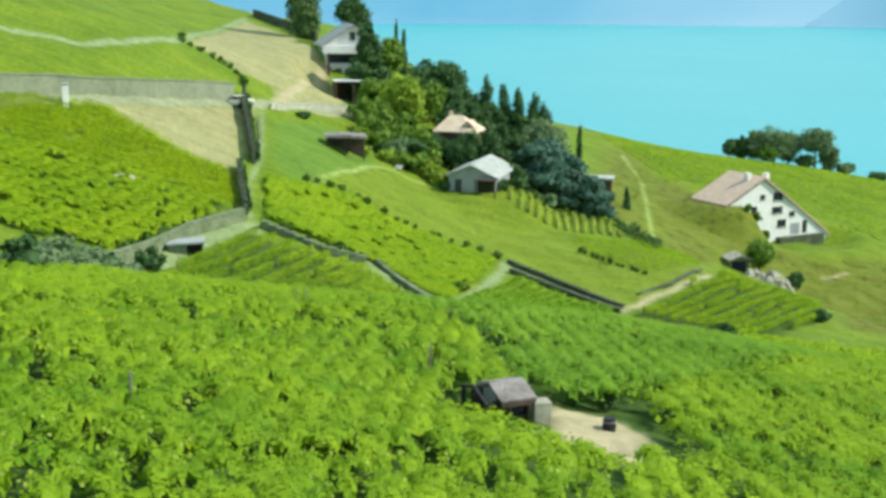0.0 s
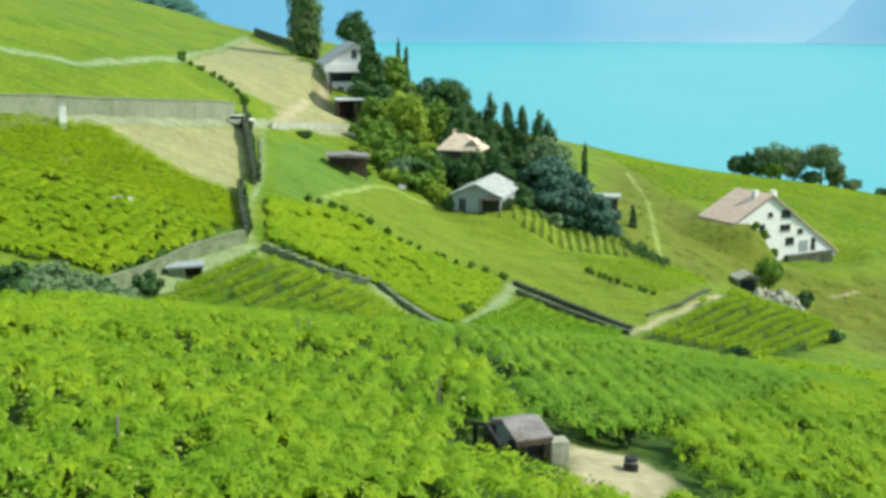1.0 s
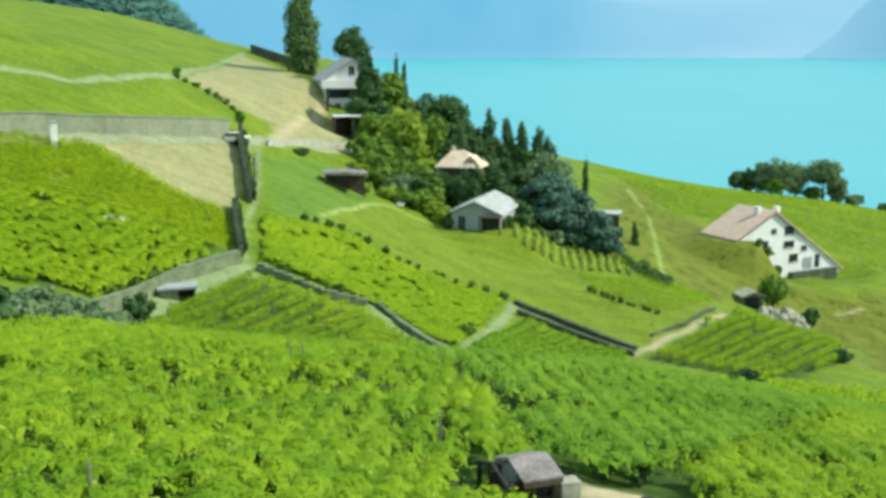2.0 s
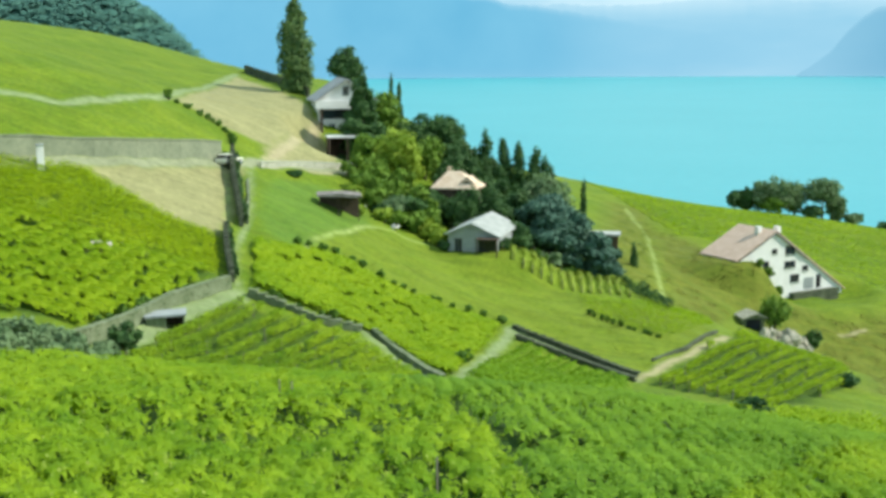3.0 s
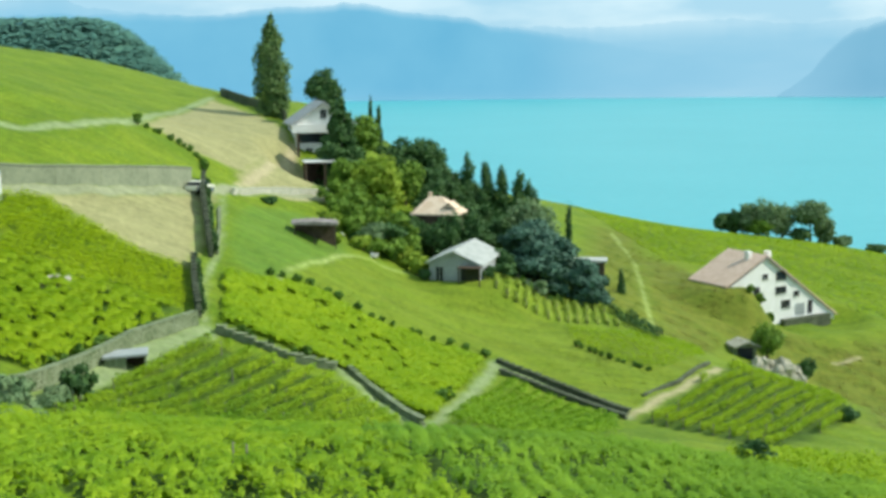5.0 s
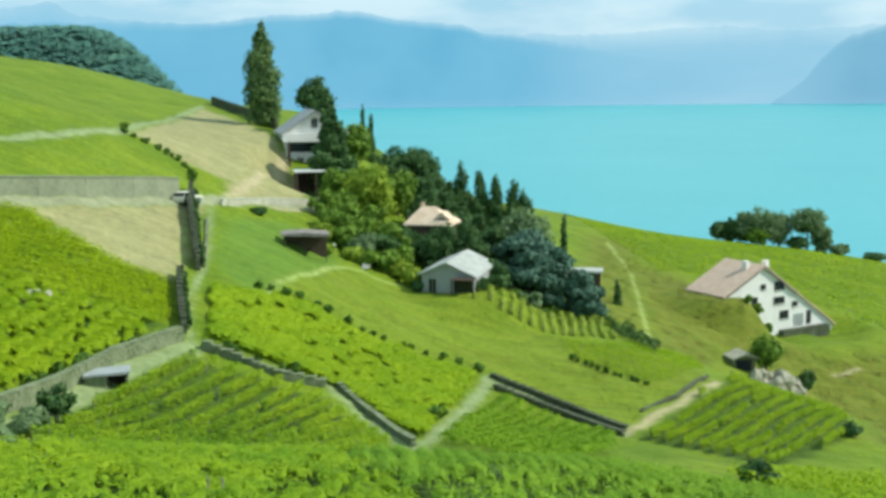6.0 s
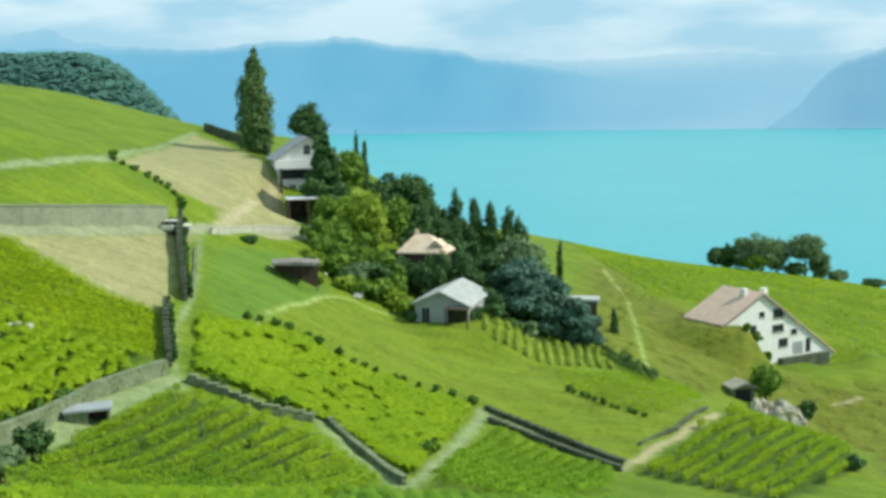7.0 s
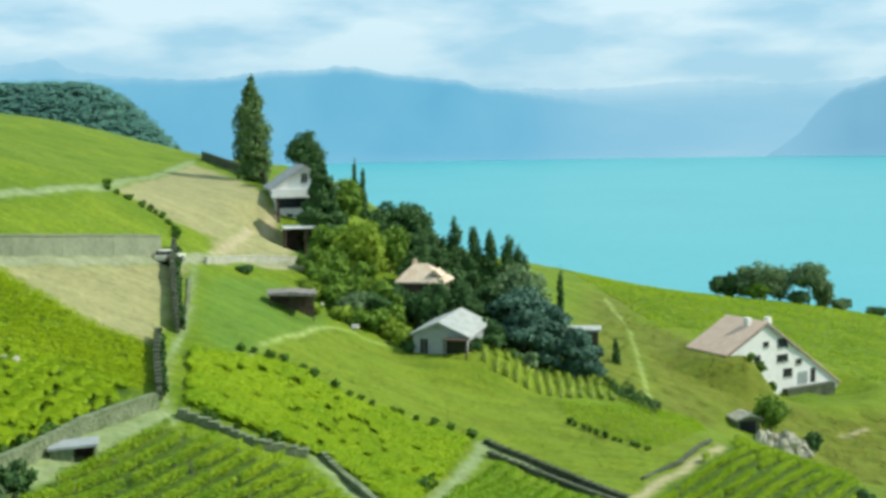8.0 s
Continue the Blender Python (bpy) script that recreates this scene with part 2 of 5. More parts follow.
LOW_ROAD = [(-27.2, 84), (-26.6, 91), (-26.2, 98), (-25.2, 102), (-23.4, 108.2), (-19.6, 115.6)]
GARDEN_PATH = [(-15.7, 132.7), (-14.8, 139.3), (-12.6, 146.9), (-9.0, 160.0), (-2.1, 163.6), (1.8, 162.4)]
VEE_PATH = [(-7.6, 116.5), (-3.6, 108), (0.1, 97), (3.0, 116), (7.6, 134.2)]
VALLEY_PATH = [(19.3, 121.2), (23.2, 127.5), (27.2, 132.9), (34.6, 145.5)]
SLOPE_PATH = [(38.1, 245), (37.5, 217), (34.5, 192), (31.3, 167)]
LANE_EDGE = [(-26.6, 151), (-25.0, 143), (-23.9, 135)]
BANK_PATH = [(-24.4, 168.9), (-23.3, 175.9), (-22.2, 184.1), (-21.7, 196), (-20.4, 201)]
BANK_FOOT = [(-23, 170.6), (-18.4, 173.8), (-13.2, 181.2)]
STONY = [(62.5, 184.6), (65, 186.0), (67.6, 187.9)]
TAN_LOW = [(-46, 131.6), (-39.5, 134.6), (-36.5, 133.5), (-33.4, 132), (-29.7, 130.2), (-26.9, 129.4), (-24.0, 129.3), (-23.7, 138.4), (-25.2, 147), (-25.6, 157.7), (-27.4, 153.1), (-31.1, 145.6), (-34.9, 140.2), (-38.6, 136.2), (-43, 132.3)]
TAN_HIGH = [(-38.5, 176.5), (-42.3, 250), (-24, 211), (-20.5, 199), (-25, 176), (-29.4, 174.5)]
TAN_BANK = [(-25.5, 172.5), (-25.4, 178), (-21, 200), (-16, 197), (-14, 187.5), (-18.6, 176.5), (-22.6, 171)]
LAWN = [(-22.5, 160), (-21.5, 140), (-17, 131), (-13.5, 141), (-11.5, 150), (-9, 158), (-11, 168), (-17, 170)]
FRONT = [(-60, 10), (60, 10), (48, 62), (31, 78), (13, 92), (-6, 88), (-20, 74), (-60, 78)]
LOW_TERRACE = [(-24.6, 88), (-24.2, 97), (-21.4, 107), (-18.6, 113.2), (-8.4, 112.6), (-4.9, 106), (-1.6, 96), (-6, 86), (-14, 82)]
LANE_FIELD = [(-60, 120.2), (-41, 118.6), (-22.4, 118.2), (-26.6, 109), (-30.6, 99), (-60, 90)]
VALLEY_FIELD = [(20.6, 120.5), (35.6, 145), (42, 164), (53, 166), (46, 133), (30, 111)]
TWIN = [(8.0, 133.3), (11.3, 130.7), (14.8, 127.2), (19.4, 121.4)]
YARD = [(3.9, 42.4), (4.3, 38.6), (6.6, 37.2), (7.8, 38.6), (7.9, 42.0), (6.6, 44.4), (4.6, 44.0)]
BROWN_SLOPE = [(32, 168), (35, 195), (38, 225), (46, 218), (52, 200), (62, 190), (76, 196), (80, 175), (60, 168), (52, 172), (45, 182), (38, 165)]
DRY_CREST = [(24, 178), (26, 195), (31, 225), (35, 250), (44, 250), (40, 226), (36, 200), (33, 172)]
DRY_RIGHT = [(46, 130), (55, 150), (60, 168), (82, 176), (84, 150), (62, 126)]
MEADOW = [(-14.8, 140), (-12, 147), (-9, 159), (-2, 163), (2, 162), (12, 160), (18, 152), (29, 160), (34, 147), (20, 123), (8, 136), (0.6, 137), (-11, 139)]


def ground_mesh():
    def ticks(spans):
        return np.unique(np.concatenate([np.arange(a, b, s) for a, b, s in spans]).round(3))

    xs = ticks([(-900, -300, 30), (-300, -80, 8), (-80, 90, 0.6), (90, 200, 4), (200, 700, 50)])
    ys = ticks([(-300, 0, 25), (0, 20, 4), (20, 215, 0.7), (215, 320, 2), (320, 800, 20), (800, 2500, 30)])
    gx, gy = np.meshgrid(xs, ys, indexing="ij")
    x, y = gx.ravel(), gy.ravel()
    z = land(x, y)
    near = (np.abs(x) < 150) & (y < 330)
    z = z + near * (0.18 * np.sin(x * 0.7 + 1.3 * np.sin(y * 0.31)) * np.sin(y * 0.53 + x * 0.2) + np.random.default_rng(3).normal(0, 0.03, len(x)))
    nx, ny = len(xs), len(ys)
    i, j = np.meshgrid(np.arange(nx - 1), np.arange(ny - 1), indexing="ij")
    a = (i * ny + j).ravel()
    ob = mesh_from("ground", np.stack([x, y, z], 1), np.stack([a, a + ny, a + ny + 1, a + 1], 1), M_GROUND, True)
    wob = 0.5 * np.sin(x * 1.1 + y * 0.7) * np.sin(y * 0.9 - x * 0.4)

    def area(polys, soft=0.8):
        m = np.zeros(len(x))
        for p in polys:
            d = edge_distance(p, x, y) * np.where(inside(p, x, y), 1, -1) + wob * 0.6
            m = np.maximum(m, step(-soft, soft, d))
        return m

    def strip(lines):
        m = np.zeros(len(x))
        for p, w in lines:
            m = np.maximum(m, 1 - step(w * 0.5 - 0.35, w * 0.5 + 0.45, edge_distance(p, x, y, False) + wob * 0.3))
        return m

    masks = {
        "asphalt": strip([(ROAD, 1.9)]),
        "lawn": area([LAWN], 1.2),
        "sunny": area([MEADOW], 1.5),
        # soil colour darkened to near black to paint the shade under the vines
        "vine_soil_shade": np.maximum(area([FRONT, LANE_FIELD]), 0.85 * area([VALLEY_FIELD, LOW_TERRACE])),
        # far hill ground in a matching blue-green, haze put into its colour
        "hazy_wood": step(700, 900, y) * step(150, 240, -x),
        "gravel": strip([(UPPER_PATH, 1.5), (LANE, 0.35), (VEE_PATH, 1.0), (TWIN, 1.2), (LOW_ROAD, 2.4)]),
        "soil": area([TAN_LOW, TAN_HIGH, TAN_BANK]),
        "sand": np.maximum(area([YARD], 0.5), 0.8 * strip([(BANK_PATH, 1.3), (BANK_FOOT, 1.0), (VALLEY_PATH, 0.9), (STONY, 0.6)])),
        "straw": strip([(SLOPE_PATH, 0.4), (GARDEN_PATH, 0.45), (LANE_EDGE, 0.3)]),
        "dry": area([BROWN_SLOPE, DRY_RIGHT, DRY_CREST], 4.0),
    }
    for key, m in masks.items():
        at = ob.data.attributes.new(key, "FLOAT", "POINT")
        at.data.foreach_set("value", m.astype(np.float32))
    return tagged(ob, "green terraced hillside above the lake with dry patches", "ground", kind="structure")


def ground_material():
    m = material("hillside", (0.078, 0.145, 0.004), (0.155, 0.215, 0.009), 0.12, 0.95, 0.5, fine=14)
    nt = m.node_tree
    bsdf = nt.nodes["Principled BSDF"]
    last = bsdf.inputs["Base Color"].links[0].from_socket
    co = nt.nodes.new("ShaderNodeNewGeometry")
    for key, low, high, scale in (("dry", (0.06, 0.112, 0.004), (0.183, 0.188, 0.022), 0.45), ("lawn", (0.066, 0.145, 0.011), (0.128, 0.205, 0.020), 0.5), ("vine_soil_shade", (0.022, 0.05, 0.004), (0.055, 0.11, 0.009), 0.8), ("hazy_wood", (0.05, 0.14, 0.10), (0.08, 0.18, 0.13), 0.02), ("sunny", (0.095, 0.165, 0.005), (0.165, 0.21, 0.013), 0.4), ("soil", (0.20, 0.20, 0.08), (0.325, 0.308, 0.14), 0.55), ("sand", (0.32, 0.27, 0.15), (0.45, 0.39, 0.23), 1.2), ("straw", (0.19, 0.28, 0.05), (0.36, 0.41, 0.14), 0.9), ("asphalt", (0.20, 0.225, 0.12), (0.29, 0.31, 0.185), 0.4), ("gravel", (0.12, 0.19, 0.05), (0.29, 0.335, 0.17), 1.1)):
        at, no, c, mix = (nt.nodes.new(k) for k in ("ShaderNodeAttribute", "ShaderNodeTexNoise", "ShaderNodeMix", "ShaderNodeMix"))
        at.attribute_name = key
        no.inputs["Scale"].default_value, no.inputs["Detail"].default_value = scale, 6.0
        nt.links.new(co.outputs["Position"], no.inputs["Vector"])
        c.data_type = mix.data_type = "RGBA"
        c.inputs["A"].default_value, c.inputs["B"].default_value = (*low, 1), (*high, 1)
        nt.links.new(no.outputs["Fac"], c.inputs["Factor"])
        nt.links.new(at.outputs["Fac"], mix.inputs["Factor"])
        nt.links.new(last, mix.inputs["A"])
        nt.links.new(c.outputs["Result"], mix.inputs["B"])
        last = mix.outputs["Result"]
    # mown and tilled lines running across the slope, and fine tufts
    turn, lines, tufts, total, tone, shade = (nt.nodes.new(k) for k in ("ShaderNodeMapping", "ShaderNodeTexNoise", "ShaderNodeTexNoise", "ShaderNodeMath", "ShaderNodeMapRange", "ShaderNodeVectorMath"))
    turn.inputs["Rotation"].default_value, turn.inputs["Scale"].default_value = (0, 0, radians(32)), (0.07, 0.95, 0.07)
    lines.inputs["Scale"].default_value, lines.inputs["Detail"].default_value = 1.0, 3.0
    tufts.inputs["Scale"].default_value, tufts.inputs["Detail"].default_value = 1.6, 4.0
    total.operation, shade.operation = "ADD", "SCALE"
    tone.inputs["From Min"].default_value, tone.inputs["From Max"].default_value = 0.7, 1.3
    tone.inputs["To Min"].default_value, tone.inputs["To Max"].default_value = 0.78, 1.22
    nt.links.new(co.outputs["Position"], turn.inputs["Vector"])
    nt.links.new(turn.outputs["Vector"], lines.inputs["Vector"])
    nt.links.new(co.outputs["Position"], tufts.inputs["Vector"])
    nt.links.new(lines.outputs["Fac"], total.inputs[0])
    nt.links.new(tufts.outputs["Fac"], total.inputs[1])
    nt.links.new(total.outputs[0], tone.inputs["Value"])
    nt.links.new(last, shade.inputs[0])
    nt.links.new(tone.outputs["Result"], shade.inputs["Scale"])
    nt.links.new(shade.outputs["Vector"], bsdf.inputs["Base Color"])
    return m


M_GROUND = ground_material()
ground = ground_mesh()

# ---------------------------------------------------------------- lake, far shore, wooded hill
M_LAKE = material("lake_water", (0.056, 0.345, 0.37), (0.077, 0.385, 0.41), 0.004, 0.35, fine=20)
bm = bmesh.new()
bmesh.ops.create_circle(bm, cap_ends=True, radius=4650, segments=96)
me = bpy.data.meshes.new("water")
bm.to_mesh(me)
bm.free()
me.materials.append(M_LAKE)
water = tagged(new("water", me), "turquoise lake reaching to the far mountain shore", "lake", kind="structure")

# air haze painted as emission, bluer on the near ranges, paler behind
M_RANGE = glow("blue_haze_range", (0.13, 0.46, 0.70), (0.215, 0.575, 0.79), 0.004, 1.0)
M_RANGE_FAR = glow("pale_haze_range", (0.22, 0.55, 0.77), (0.30, 0.63, 0.83), 0.002, 1.0)
M_RANGE_RIGHT = glow("blue_haze_spur", (0.13, 0.40, 0.60), (0.20, 0.49, 0.69), 0.004, 1.0)


def mountain_range(name, label, mat, radius, ridge, haze=((-90, 1), (90, 1)), soft=0.05):
    """A long ridge beyond the water; ridge: bearing and rise in degrees, to the right of ahead; haze: bearing and clearness."""
    bearing = np.arange(ridge[0][0], ridge[-1][0] + 0.05, 0.08)
    rise = np.interp(bearing, [r[0] for r in ridge], [r[1] for r in ridge])
    clearness = np.interp(bearing, [h[0] for h in haze], [h[1] for h in haze])
    rng = np.random.default_rng(len(name))
    rough = np.convolve(rng.normal(0, 1, len(bearing) + 40), np.hanning(9) / 4, "same")[20:-20]
    verts, air, rows = [], [], 13
    for b, r, n, k_air in zip(np.radians(bearing), rise, rough, clearness):
        top = 95 + radius * math.tan(radians(r)) + n * 5
        for k in range(rows):
            s = k / (rows - 1)
            d = radius - 130 * (1 - s) + 10 * math.sin(9 * b * k)
            verts.append((d * math.sin(b), d * math.cos(b), -4 + (top + 4) * s))
            # painted haze thickens towards the ridge top and the shore
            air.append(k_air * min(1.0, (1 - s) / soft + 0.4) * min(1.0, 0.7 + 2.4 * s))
    n = len(bearing)
    i, j = np.meshgrid(np.arange(n - 1), np.arange(rows - 1), indexing="ij")
    a = (i * rows + j).ravel()
    ob = mesh_from(name, verts, np.stack([a, a + rows, a + rows + 1, a + 1], 1), mat, True)
    ob.data.attributes.new("air", "FLOAT", "POINT").data.foreach_set("value", np.array(air, np.float32))
    return tagged(ob, label, "mountains", kind="structure")


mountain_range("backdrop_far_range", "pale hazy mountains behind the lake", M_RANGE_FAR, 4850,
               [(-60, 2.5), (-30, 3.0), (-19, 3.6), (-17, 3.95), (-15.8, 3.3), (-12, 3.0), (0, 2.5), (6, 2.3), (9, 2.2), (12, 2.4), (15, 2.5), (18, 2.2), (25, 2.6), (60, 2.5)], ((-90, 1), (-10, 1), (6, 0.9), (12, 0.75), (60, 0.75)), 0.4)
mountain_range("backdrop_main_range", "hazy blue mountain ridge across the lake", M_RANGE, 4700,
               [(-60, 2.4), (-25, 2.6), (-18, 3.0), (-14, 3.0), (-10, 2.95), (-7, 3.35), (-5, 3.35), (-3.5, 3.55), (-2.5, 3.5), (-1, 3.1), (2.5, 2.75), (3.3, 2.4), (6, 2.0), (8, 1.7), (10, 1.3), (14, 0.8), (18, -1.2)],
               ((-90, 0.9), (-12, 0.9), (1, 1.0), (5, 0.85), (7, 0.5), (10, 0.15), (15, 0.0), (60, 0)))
mountain_range("backdrop_spur", "mountain spur in painted blue haze dropping to the lake", M_RANGE_RIGHT, 4600,
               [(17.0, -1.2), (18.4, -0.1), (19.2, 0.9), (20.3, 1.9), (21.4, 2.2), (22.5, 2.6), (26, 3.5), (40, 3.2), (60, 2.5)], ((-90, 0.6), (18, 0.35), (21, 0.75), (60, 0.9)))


def far_wood():
    """The wood on the hill behind: thousands of leafy clumps over its near flank."""
    rng = np.random.default_rng(5)
    n = 6000
    x, y = rng.uniform(-720, -185, n), rng.uniform(1262, 1560, n)
    keep = land(x, y) > 2
    x, y = x[keep], y[keep]
    cs, ns, ss = [], [], []
    for px, py in zip(x, y):
        m, r, h = 13, rng.uniform(3, 6), rng.uniform(6, 11)
        v = rng.normal(0, 1, (m, 3))
        v /= np.linalg.norm(v, axis=1, keepdims=True)
        cs.append((px, py, ground_z(px, py) + h * 0.55) + v * (r, r, h * 0.22))
        ns.append(v * 0.22 + (0.1, -0.25, 1.0))
        ss.append(rng.uniform(3.0, 5.4, m))
    cs, ns, ss = np.concatenate(cs), np.concatenate(ns), np.concatenate(ss)
    ve, fa = leaf_cards(cs, ns, ss, rng, 0.15)
    tagged(mesh_from("far_woods", ve, fa, M_WOOD_HAZE), "wood covering a distant hill, blue-green with painted haze", "woods", kind="stuff")

# ---------------------------------------------------------------- leaves, trees
def leaf_cards(centres, normals, sizes, rng, loose=0.45):
    """Small kite-shaped leaves; returns verts and faces."""
    n = len(centres)
    nrm = normals + rng.normal(0, loose, (n, 3))
    nrm /= np.linalg.norm(nrm, axis=1, keepdims=True) + 1e-9
    u = np.cross(nrm, rng.normal(0, 1, (n, 3)))
    u /= np.linalg.norm(u, axis=1, keepdims=True) + 1e-9
    v = np.cross(nrm, u)
    s = sizes[:, None]
    q = np.stack([centres + u * s * 0.62, centres + v * s * 0.42 + nrm * s * 0.08, centres - u * s * 0.5, centres - v * s * 0.42 + nrm * s * 0.08], 1)
    return q.reshape(-1, 3), np.arange(4 * n).reshape(n, 4)


def part(name, bm, mat, parent, label=""):
    """Links a bmesh as one mesh under a thing or a part."""
    me = bpy.data.meshes.new(name)
    bmesh.ops.recalc_face_normals(bm, faces=bm.faces)
    bm.to_mesh(me)
    bm.free()
    me.materials.append(mat)
    ob = new(name, me)
    ob.parent = parent
    if label:
        tagged(ob, label)
    return ob


def limb(bm, a, b, ra, rb, sides=7):
    """A tapered round bar from a to b."""
    a, b = Vector(a), Vector(b)
    turn = (b - a).to_track_quat("Z", "Y").to_matrix().to_4x4()
    bmesh.ops.create_cone(bm, cap_ends=True, segments=sides, radius1=ra, radius2=rb, depth=(b - a).length, matrix=Matrix.Translation((a + b) / 2) @ turn)


def empty(name, x, y, z, turn=0.0):
    ob = new(name)
    ob.matrix_world = pose(x, y, z, 0, 0, turn)
    return ob


def tree(x, y, high, wide, mat, label, shape="round", leaf=0.5, count=2600, seed=1, name="tree", bare=0.2, sink=0.0):
    """Trunk, limbs and a crown of many leaves. shape: round, column, spire, tiers, spreading or shrub."""
    rng = np.random.default_rng(seed)
    base = ground_z(x, y) - 0.1 - sink
    ob = tagged(empty(name, x, y, base), label, "shrub" if shape == "shrub" else "tree")
    r = wide / 2
    blobs = []
    if shape in ("column", "spire"):
        n = 11 if shape == "column" else 8
        for k in range(n):
            s = (k + 0.5) / n
            w = r * (math.sin(math.pi * min(1, 0.16 + 0.84 * s) ** 0.8) ** 0.7 if shape == "column" else (1 - 0.75 * s))
            blobs.append(((rng.normal(0, 0.10) * r, rng.normal(0, 0.10) * r, high * (bare + (1 - bare) * s)), (max(w, 0.12 * r) * rng.uniform(0.85, 1.12), max(w, 0.12 * r) * rng.uniform(0.85, 1.12), high * (1 - bare) / n * 1.15)))
    elif shape == "tiers":
        n = 8
        for k in range(n):
            s = k / (n - 1)
            w = r * (1 - 0.78 * s**1.4)
            m = max(3, 8 - k // 2)
            for q in range(m):
                a = 6.283 * (q + rng.uniform(-0.3, 0.3)) / m + k
                d = w * rng.uniform(0.3, 0.72)
                blobs.append(((d * math.cos(a), d * math.sin(a), high * (bare + (0.93 - bare) * s) + rng.normal(0, 0.03) * high), (w * rng.uniform(0.3, 0.45), w * rng.uniform(0.3, 0.45), high * rng.uniform(0.05, 0.085))))
    elif shape == "spreading":
        for k in range(46):
            a, d, s = rng.uniform(0, 6.283), math.sqrt(rng.uniform(0.02, 1)), rng.uniform(0.05, 1)
            reach = r * 0.86 * math.sqrt(max(0.05, 1 - 0.85 * s * s)) * d
            g = r * rng.uniform(0.16, 0.32)
            blobs.append(((reach * math.cos(a), reach * math.sin(a), high * (bare + (0.92 - bare) * s)), (g, g, high * rng.uniform(0.06, 0.11))))
    else:
        n = 34 if shape == "round" else 13
        for k in range(n):
            v = rng.normal(0, 1, 3)
            v /= np.linalg.norm(v)
            zc = high * (bare + (1 - bare) * 0.5)
            hz = high * (1 - bare) * 0.5
            q = rng.uniform(0.3, 0.92) * (0.86 + 0.16 * math.sin(2 * math.atan2(v[1], v[0]) + seed) + 0.10 * math.sin(5 * v[2] + 3 * seed))
            g = 0.50 - 0.30 * q
            blobs.append(((v[0] * r * q, v[1] * r * q, zc + v[2] * hz * q), (r * g * rng.uniform(0.75, 1.2), r * g * rng.uniform(0.75, 1.2), hz * g * rng.uniform(0.7, 1.1))))
    area = np.array([b[1][0] * b[1][2] for b in blobs]) ** 1.0
    per = np.maximum(20, count * area / area.sum()).astype(int)
    cs, ns = [], []
    for (c, rad), m in zip(blobs, per):
        v = rng.normal(0, 1, (m, 3))
        v /= np.linalg.norm(v, axis=1, keepdims=True)
        cs.append(np.array(c) + v * np.array(rad) * rng.uniform(0.5, 1.26, (m, 1)))
        ns.append(v + (0, 0, 0.35))
    cs, ns = np.concatenate(cs), np.concatenate(ns)
    cs[:, 2] = np.maximum(cs[:, 2], 0.12)
    verts, faces = leaf_cards(cs, ns, leaf * rng.uniform(0.6, 1.35, len(cs)), rng)
    bm = bmesh.new()
    if shape == "shrub":
        for k in range(4):
            a = k * 1.6 + seed
            limb(bm, (0, 0, -0.2), (r * 0.4 * math.cos(a), r * 0.4 * math.sin(a), high * 0.6), 0.06, 0.03, 5)
    else:
        trunk = max(0.09, high * 0.022)
        limb(bm, (0, 0, -0.3), (0, 0, high * 0.55), trunk * 1.25, trunk * 0.6)
        limb(bm, (0, 0, high * 0.55), (0.02 * r, 0, high * 0.9), trunk * 0.6, trunk * 0.15)
        for (c, rad) in blobs[:: max(1, len(blobs) // 9)]:
            z0 = min(c[2] * 0.7, high * 0.7)
            limb(bm, (0, 0, z0), c, trunk * 0.4, trunk * 0.12, 5)
    part("trunk" if shape != "shrub" else "stem", bm, M_BARK, ob)
    crown = mesh_from("crown", verts, faces, mat)
    crown.parent = ob
    return ob


# ---------------------------------------------------------------- buildings
def box(bm, x0, x1, y0, y1, z0, z1):
    v = [bm.verts.new(p) for p in ((x0, y0, z0), (x1, y0, z0), (x1, y1, z0), (x0, y1, z0), (x0, y0, z1), (x1, y0, z1), (x1, y1, z1), (x0, y1, z1))]
    for f in ((3, 2, 1, 0), (4, 5, 6, 7), (0, 1, 5, 4), (1, 2, 6, 5), (2, 3, 7, 6), (3, 0, 4, 7)):
        bm.faces.new([v[i] for i in f])


def prism(bm, outline, y0, y1):
    """An outline in x and z, drawn out along y."""
    a = [bm.verts.new((x, y0, z)) for x, z in outline]
    b = [bm.verts.new((x, y1, z)) for x, z in outline]
    n = len(outline)
    bm.faces.new(a)
    bm.faces.new(b[::-1])
    for i in range(n):
        bm.faces.new((a[i], b[i], b[(i + 1) % n], a[(i + 1) % n]))


def window(house, x, z, w, h, y=0.0, name="window", trim=None):
    """A window in the gable wall: reveal, frame, cross bars, sill and dark panes."""
    bm = bmesh.new()
    t = 0.07
    box(bm, x - w / 2 - t, x - w / 2, y - 0.05, y + 0.04, z - t, z + h + t)
    box(bm, x + w / 2, x + w / 2 + t, y - 0.05, y + 0.04, z - t, z + h + t)
    box(bm, x - w / 2, x + w / 2, y - 0.05, y + 0.04, z + h, z + h + t)
    box(bm, x - 0.03, x + 0.03, y - 0.035, y - 0.012, z, z + h)
    win = part(name, bm, trim or M_PLASTER, house)
    bm = bmesh.new()
    box(bm, x - w / 2, x + w / 2, y - 0.012, y + 0.02, z, z + h)
    part("pane", bm, M_GLASS, win)
    bm = bmesh.new()
    box(bm, x - w / 2 - 0.15, x + w / 2 + 0.15, y - 0.14, y + 0.02, z - t - 0.08, z - t - 0.002)
    part("sill", bm, M_STONE, win)
    return win


